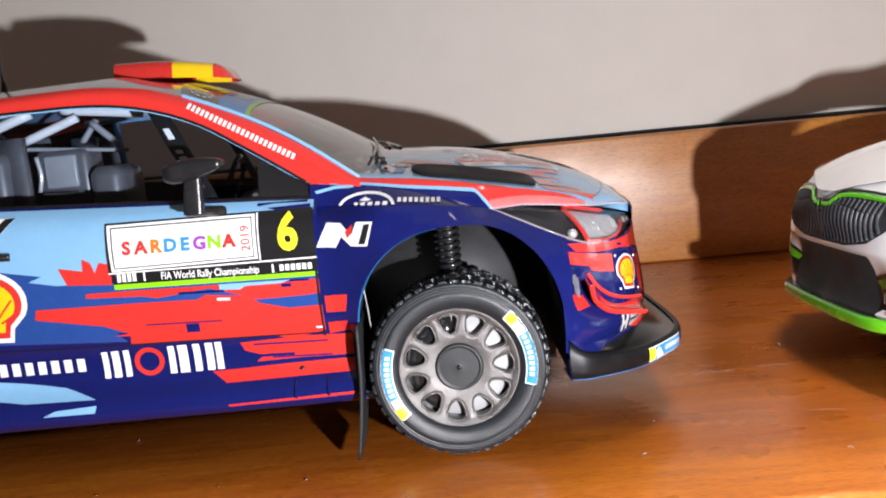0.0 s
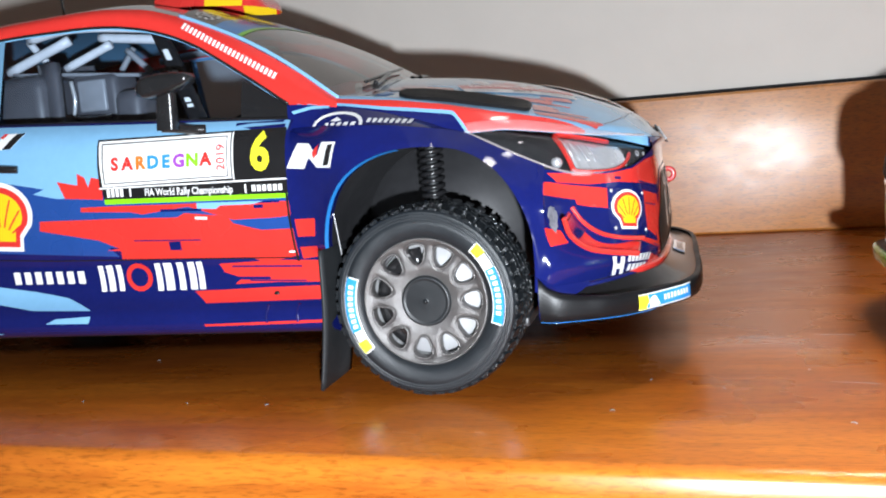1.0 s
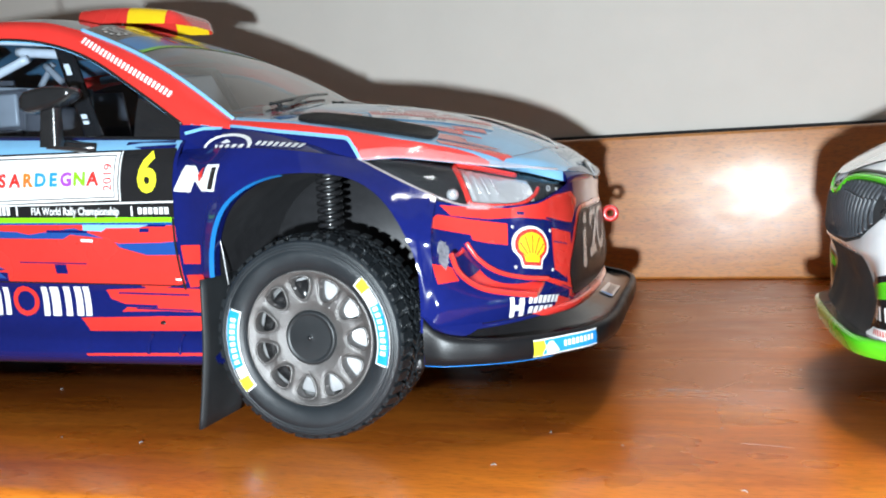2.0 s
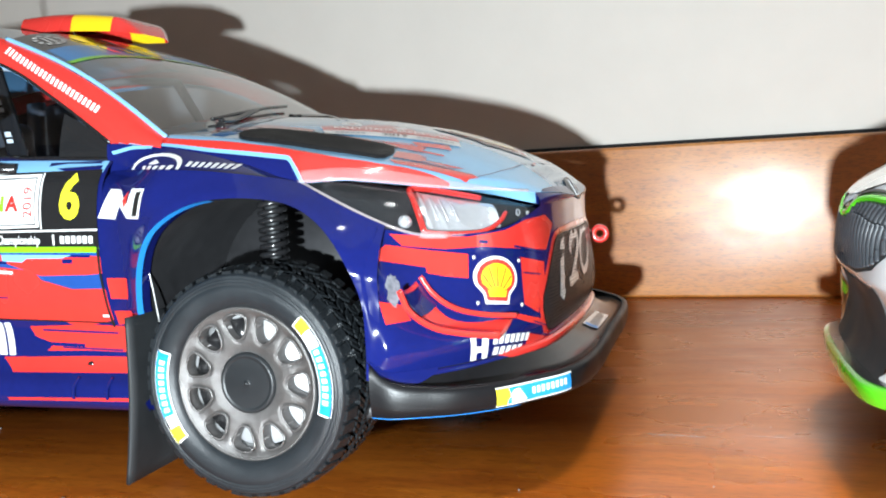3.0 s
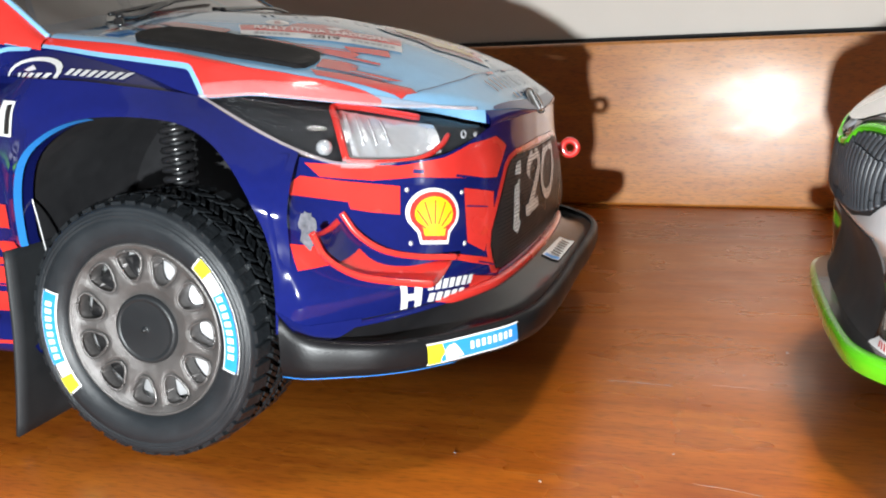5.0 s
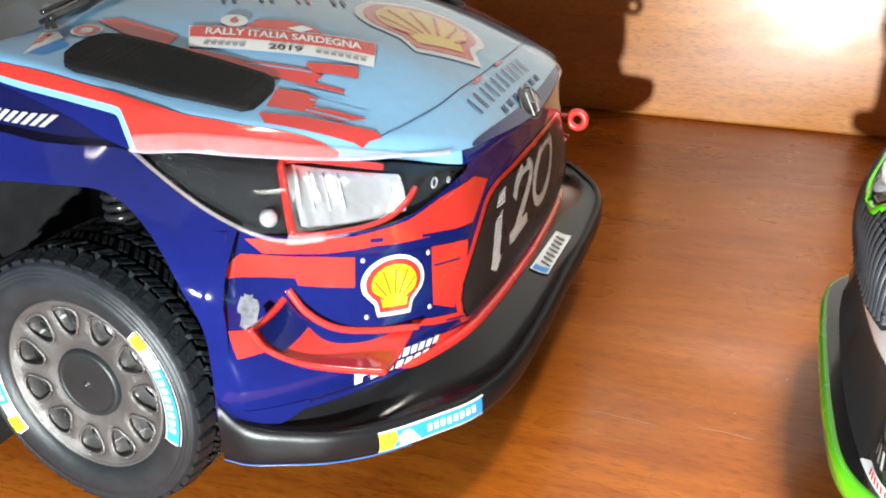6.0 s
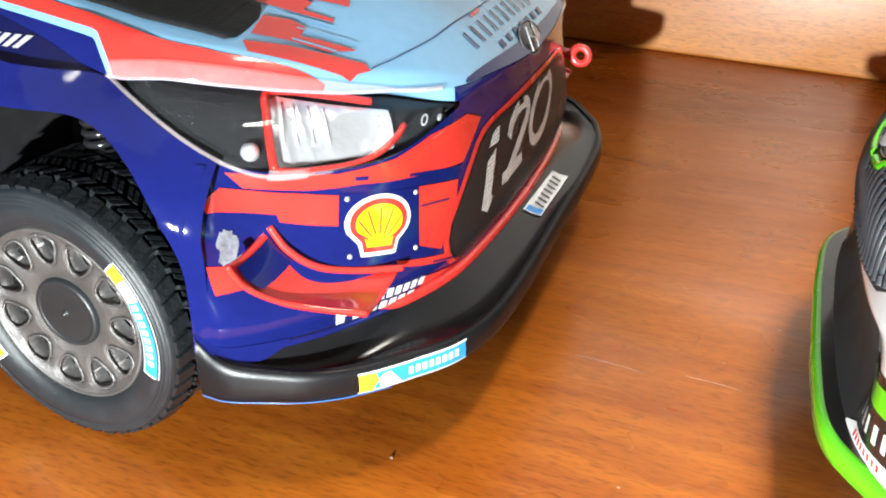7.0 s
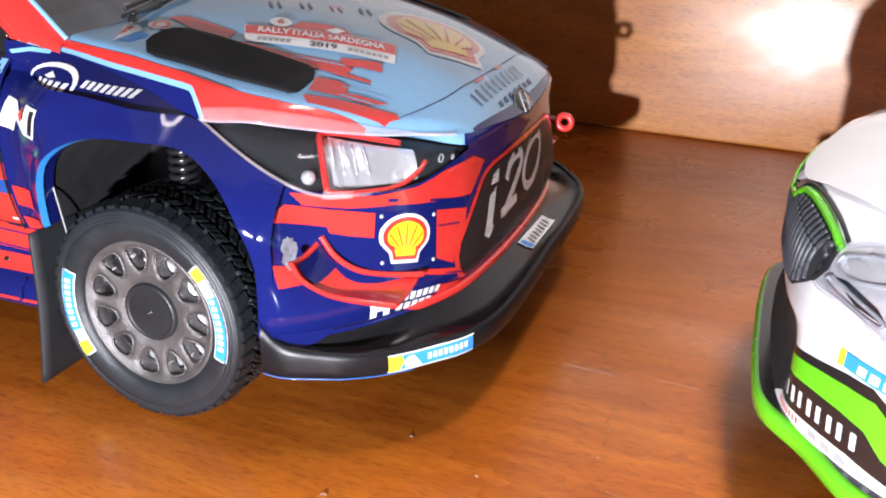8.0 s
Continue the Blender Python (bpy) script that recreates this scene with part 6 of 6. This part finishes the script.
def nose2(s, v, push=0.0):
    t = min(s, 1 - s) * 2
    p, q = NOSE2(t), (NOSE2(min(1, t + 0.01)) - NOSE2(max(0, t - 0.01))).normalized()
    out = Vector((q.y, -q.x)) if (Vector((q.y, -q.x)).x < 0 or abs(q.y) < 0.3 and Vector((q.y, -q.x)).y < 0) else Vector((-q.y, q.x))
    z = 15.6 + (TOP2(t).y - 15.6) * v
    off = 0.9 * math.sin(math.pi * (0.15 + 0.75 * v)) - 0.9 + push
    side = min(1.0, max(0.0, (t - 0.66) / 0.16))
    tall = math.sin(math.pi * min(1.0, max(0.0, (v - 0.02) / 0.80))) ** 0.7
    off -= 2.6 * side * side * (3 - 2 * side) * tall
    p = p + out * off
    return (p.x, p.y if s <= 0.5 else 2 * Y2 - p.y, z)


bumper2 = part("front_bumper", sheet(lambda u, v: nose2(u, v), 240, 30), CHALK, car2, "white front bumper with green and black bands")
LIP2 = curve([(250, -7.5), (150, -7.8), (120, -7.6), (110, -6.4), (103.6, -4.4), (98.6, -0.8), (93.6, 7.6), (88.0, 15.8), (86.6, 28.0), (86.4, Y2)])


def lip2(u, v):
    prof = [(4.0, 15.9), (0.9, 15.9), (0.15, 15.7), (0.0, 14.9), (0.15, 13.2), (0.8, 12.8), (6.0, 12.8)]
    o, z = prof[round(v * (len(prof) - 1))]
    t = min(u, 1 - u) * 2
    p = LIP2(t)
    c = Vector((max(p.x, 100) + 14, Y2 - 4))
    p = p + (c - p).normalized() * o
    return (p.x, p.y if u <= 0.5 else 2 * Y2 - p.y, z)


part("splitter", sheet(lip2, 200, 6), LEAF, car2, "green splitter edge")
part("splitter_top", sheet(lambda u, v: Vector(lip2(u, 1 / 6)).lerp(Vector(nose2(u, 0.02, -0.3)), v) + Vector((0, 0, 0.12)), 200, 3), BLACK, car2)
ZC2 = table([(89.4, 41.6), (92, 43.4), (97, 46.0), (106, 49.2), (120, 52.4), (140, 55.6), (158, 57.4)])
HALF2 = table([(89.4, 0.1), (89.65, 4.4), (90.4, 7.0), (92.6, 12.6), (96, 21.0), (100, 28.6), (106, 36.6), (114, 42.6), (130, 45.2), (158, 46.2)])


def bonnet2_z(x, y):
    d = abs(y - Y2) / 41.5
    return ZC2(x) - 5.2 * d ** 2.2 + 0.7 * math.exp(-((abs(y - Y2) - 20) / 4) ** 2) * min(1, max(0, (x - 92) / 12))


def bonnet2_point(u, v):
    x = 89.4 + 68.6 * u ** 1.5
    y = Y2 + (2 * v - 1) * HALF2(x)
    return (x, y, bonnet2_z(x, y))


bonnet2 = part("bonnet", sheet(bonnet2_point, 50, 50), CHALK, car2, "glossy white bonnet")
# grille and headlamps fill the band between bumper and bonnet


def band2(u, v, sink=0.0):
    """u from the centre line to the near wing, v up."""
    s = 0.5 - 0.30 * u
    a = Vector(nose2(s, 1.0))
    x = 89.4 + 20.0 * u ** 1.5
    b = Vector((x + 0.4, Y2 - HALF2(x), bonnet2_z(x, Y2 - HALF2(x)) - 0.15))
    p = a.lerp(b, v)
    return p + Vector((-0.8, -0.5, 0.3)) * (1.0 * math.sin(math.pi * v) - sink)


def flip2(bm, far):
    if far:
        for w in bm.verts:
            w.co.y = 2 * Y2 - w.co.y
    return bm


for far in (False, True):
    part("nose_band", flip2(sheet(lambda u, v: band2(u, v), 60, 14), far), CHALK, car2, "white band between bonnet and bumper")
NB2 = bvh_of(bumper2, bonnet2, *[o for o in car2.children if o.name.startswith("nose_band")])


def on_nose(y, z, lift=0.3):
    p, n, _, _ = NB2.ray_cast(Vector((55, y, z)), Vector((1, 0, 0)))
    if p is None:
        return None
    n = n if n.x < 0 else -n
    return p + n * lift


G_LOW = [(Y2, 29.6), (29, 29.9), (20.5, 31.2), (16.5, 33.4), (14.3, 34.9), (13.5, 36.8), (14.5, 39.4)]
G_TOP = [(14.5, 39.4), (20, 40.6), (29.0, 41.1), (32.4, 40.8), (36.6, 38.7), (Y2, 38.5)]
grille2 = decal("grille", G_LOW[1:] + G_TOP[1:-1] + [(2 * Y2 - a, b) for a, b in G_TOP[-2::-1]] + [(2 * Y2 - a, b) for a, b in G_LOW[-2:0:-1]], "nose2", NB2, MATT, car2, 0.14, "black grille with curved ribs")
GL2 = table(sorted([(a, b) for a, b in G_LOW]))
GT2 = table([(13.5, 38.6)] + G_TOP)
for far in (1, -1):
    for k in range(16):
        y = 15.4 + 1.6 * k
        pts = []
        for j in range(7):
            yy = y + 1.5 * math.sin(math.pi * j / 7.0)
            z = GL2(y) + 0.7 + (GT2(min(Y2 - 0.1, yy)) - 1.4 - GL2(y)) * j / 6
            q = on_nose(Y2 + (yy - Y2) * far, z, 0.15)
            if q is not None:
                pts.append(tuple(q))
        if len(pts) > 3:
            part("grille_rib", tube(pts, 0.5, 6), RIBM, grille2)
    for m, name, dz, r in ((LEAF, "green_line", 0.0, 0.62), (BLACK, "black_line", 0.95, 0.34)):
        pts = [on_nose(Y2 + (a - Y2) * far, b + dz, 0.1) for a, b in ((a, GT2(a)) for a in (14.5 + 25.4 * k / 30 for k in range(31)))]
        part(name, tube([tuple(q) for q in pts if q is not None], r, 8), m, grille2, "green line over the grille" if m is LEAF else "")

emb2 = lathe([(0.01, 0.5), (1.6, 0.42), (2.1, 0.25), (2.3, 0.0)], 24, "x", (0, 0, 0))
emb2.transform(Matrix.Translation((90.3, Y2, 41.4)) @ Matrix.Rotation(radians(52), 4, "Y") @ Matrix.Rotation(math.pi, 4, "Z") @ Matrix.Diagonal((1, 1, 0.9, 1)))
part("bonnet_badge", emb2, DULL, car2, "small dark round badge")
LAMP2 = [(14.3, 39.3), (13.2, 40.2), (11.0, 41.6), (5, 44.0), (-3, 46.6), (-6.4, 47.0), (-6.6, 35.4), (-4, 33.8), (1.8, 34.0), (4.9, 34.6), (8.8, 34.9), (13.8, 35.1)]
lamp2 = decal("headlamp", LAMP2, "nose2", NB2, CHROME, car2, 0.12, "clear headlamp with silver reflector")
for pts in ([(12.4, 38.9), (11.2, 39.8), (8.2, 39.4), (6.2, 38.6), (8.2, 37.6)], [(5.6, 40.6), (0.6, 41.6), (-2, 39.6), (3.2, 38.6)], [(11.6, 36.8), (9.8, 37.2), (4.6, 36.6), (2.2, 35.4), (6.8, 35.4)]):
    decal("lamp_insert", pts, "nose2", NB2, GREY if pts[0][0] > 12 else BLACK, lamp2, 0.2)
for loop in ([(13.0, 39.2), (8.6, 41.0), (3.6, 41.4), (5.4, 39.0), (9.4, 37.6), (12.6, 37.9)], [(12.2, 36.6), (7.4, 36.2), (3.0, 35.6), (3.6, 34.9), (9.0, 35.3), (12.4, 35.7)]):
    pts = [on_nose(a, b, 0.35) for a, b in loop + loop[:1]]
    part("lamp_frame", tube([tuple(q) for q in pts if q is not None], 0.24, 6), DULL, lamp2, "dark frame inside the lamp")
bm = flat(LAMP2, 1.5)
part("lens", drape(bm, "nose2", NB2, 0.9), LENS, lamp2, "clear lens")
pts = [on_nose(a, b, 0.7) for a, b in LAMP2 + LAMP2[:1]]
part("lens_rim", tube([tuple(q) for q in pts if q is not None], 0.3, 6), LENS, lamp2)

B2 = bvh_of(bumper2)
BLK = [(21.2, 28.4), (20.8, 26.6), (20.2, 24.4), (20.6, 23.6), (17.6, 20.0), (18.0, 16.0)]
decal("bumper_centre", BLK + [(2 * Y2 - a, b) for a, b in BLK[::-1]], "nose2", NB2, MATT, bumper2, 0.12, "", 0.9)
for pts, m, lift in (
    ([(20.6, 23.9), (13.4, 25.9), (8.2, 27.0), (4.2, 27.9), (1.1, 28.2), (-0.4, 27.2), (-6.4, 26.0), (-6.4, 15.8), (18.2, 15.8), (17.6, 20.0), (20.4, 23.2)], BLACK, 0.12),
    ([(19.9, 23.1), (12.2, 25.1), (7.8, 25.9), (3.8, 26.5), (0.6, 26.7), (-0.5, 25.8), (-6.4, 24.0), (-6.4, 17.0), (-0.8, 20.4), (1.0, 22.6), (3.8, 23.0), (8.0, 22.9), (12.8, 22.4), (17.5, 21.7)], LEAF, 0.16),
    ([(18.3, 16.2), (16.4, 17.4), (9.1, 17.9), (2.4, 18.2), (-1.0, 17.6), (-6.4, 16.8), (-6.4, 15.7), (18.3, 15.7)], WHITE, 0.2),
):
    decal("bumper_band", pts, "nose2", B2, m, bumper2, lift)
    decal("bumper_band", [(2 * Y2 - a, b) for a, b in pts[::-1]], "nose2", B2, m, bumper2, lift)
for k in range(5):
    y0, y1 = 16.2 - 3.1 * k, 13.9 - 3.1 * k
    zc = 19.9 + 0.12 * k
    for c, d in ((y0, y0 - 0.62), (y1 + 0.66, y1)):
        decal("maker_bar", [(c, zc + 1.2), (d, zc + 1.25), (d, zc - 1.0), (c, zc - 1.05)], "nose2", B2, WHITE, bumper2, 0.24)
bars("sponsor_bar", 15.6, 16.8, 9.6, 17.0, 0.9, 8, "nose2", B2, RED, bumper2, 0.26, 0.5)
bars("sponsor_bar", 8.2, 17.0, -2.0, 16.8, 1.1, 5, "nose2", B2, GREY, bumper2, 0.26, 0.7)
decal("lip_sticker", [(5.4, 30.4), (5.3, 28.5), (-5, 28.2), (-5, 30.6)], "nose2", B2, CYAN, bumper2, 0.2, "blue sticker with white bars")
decal("lip_sticker_yellow", [(5.9, 30.4), (5.8, 28.4), (4.9, 28.4), (5.0, 30.4)], "nose2", B2, LEMON, bumper2, 0.24)
bars("sponsor_bar", 3.4, 29.3, -3.6, 29.2, 1.1, 5, "nose2", B2, WHITE, bumper2, 0.26, 0.7)
# the rest of the second car, outside the view
part("cabin", sheet(lambda u, v: (150 + 100 * u, Y2 + (2 * v - 1) * (43 - 8 * math.sin(math.pi * u)), 55 + 24 * math.sin(math.pi * min(1, 0.02 + 0.9 * u)) ** 0.6 * (1 - abs(2 * v - 1) ** 5)), 24, 20), BLACK, car2, "dark cabin")
part("underbody", box(100, 250, 0, 89, 12.2, 14.2, 0.4), LINER, car2)
part("side_top", sheet(lambda u, v: (120 + 130 * u, -7.5 + 104 * v, 49.5 + 5 * math.sin(math.pi * v)), 10, 10), CHALK, car2)
for x in (132, 236):
    build_wheel(Matrix.Translation((x, -5, 18.0)), False, car2)
    build_wheel(Matrix.Translation((x, 2 * Y2 + 5, 18.0)) @ far_turn, False, car2)
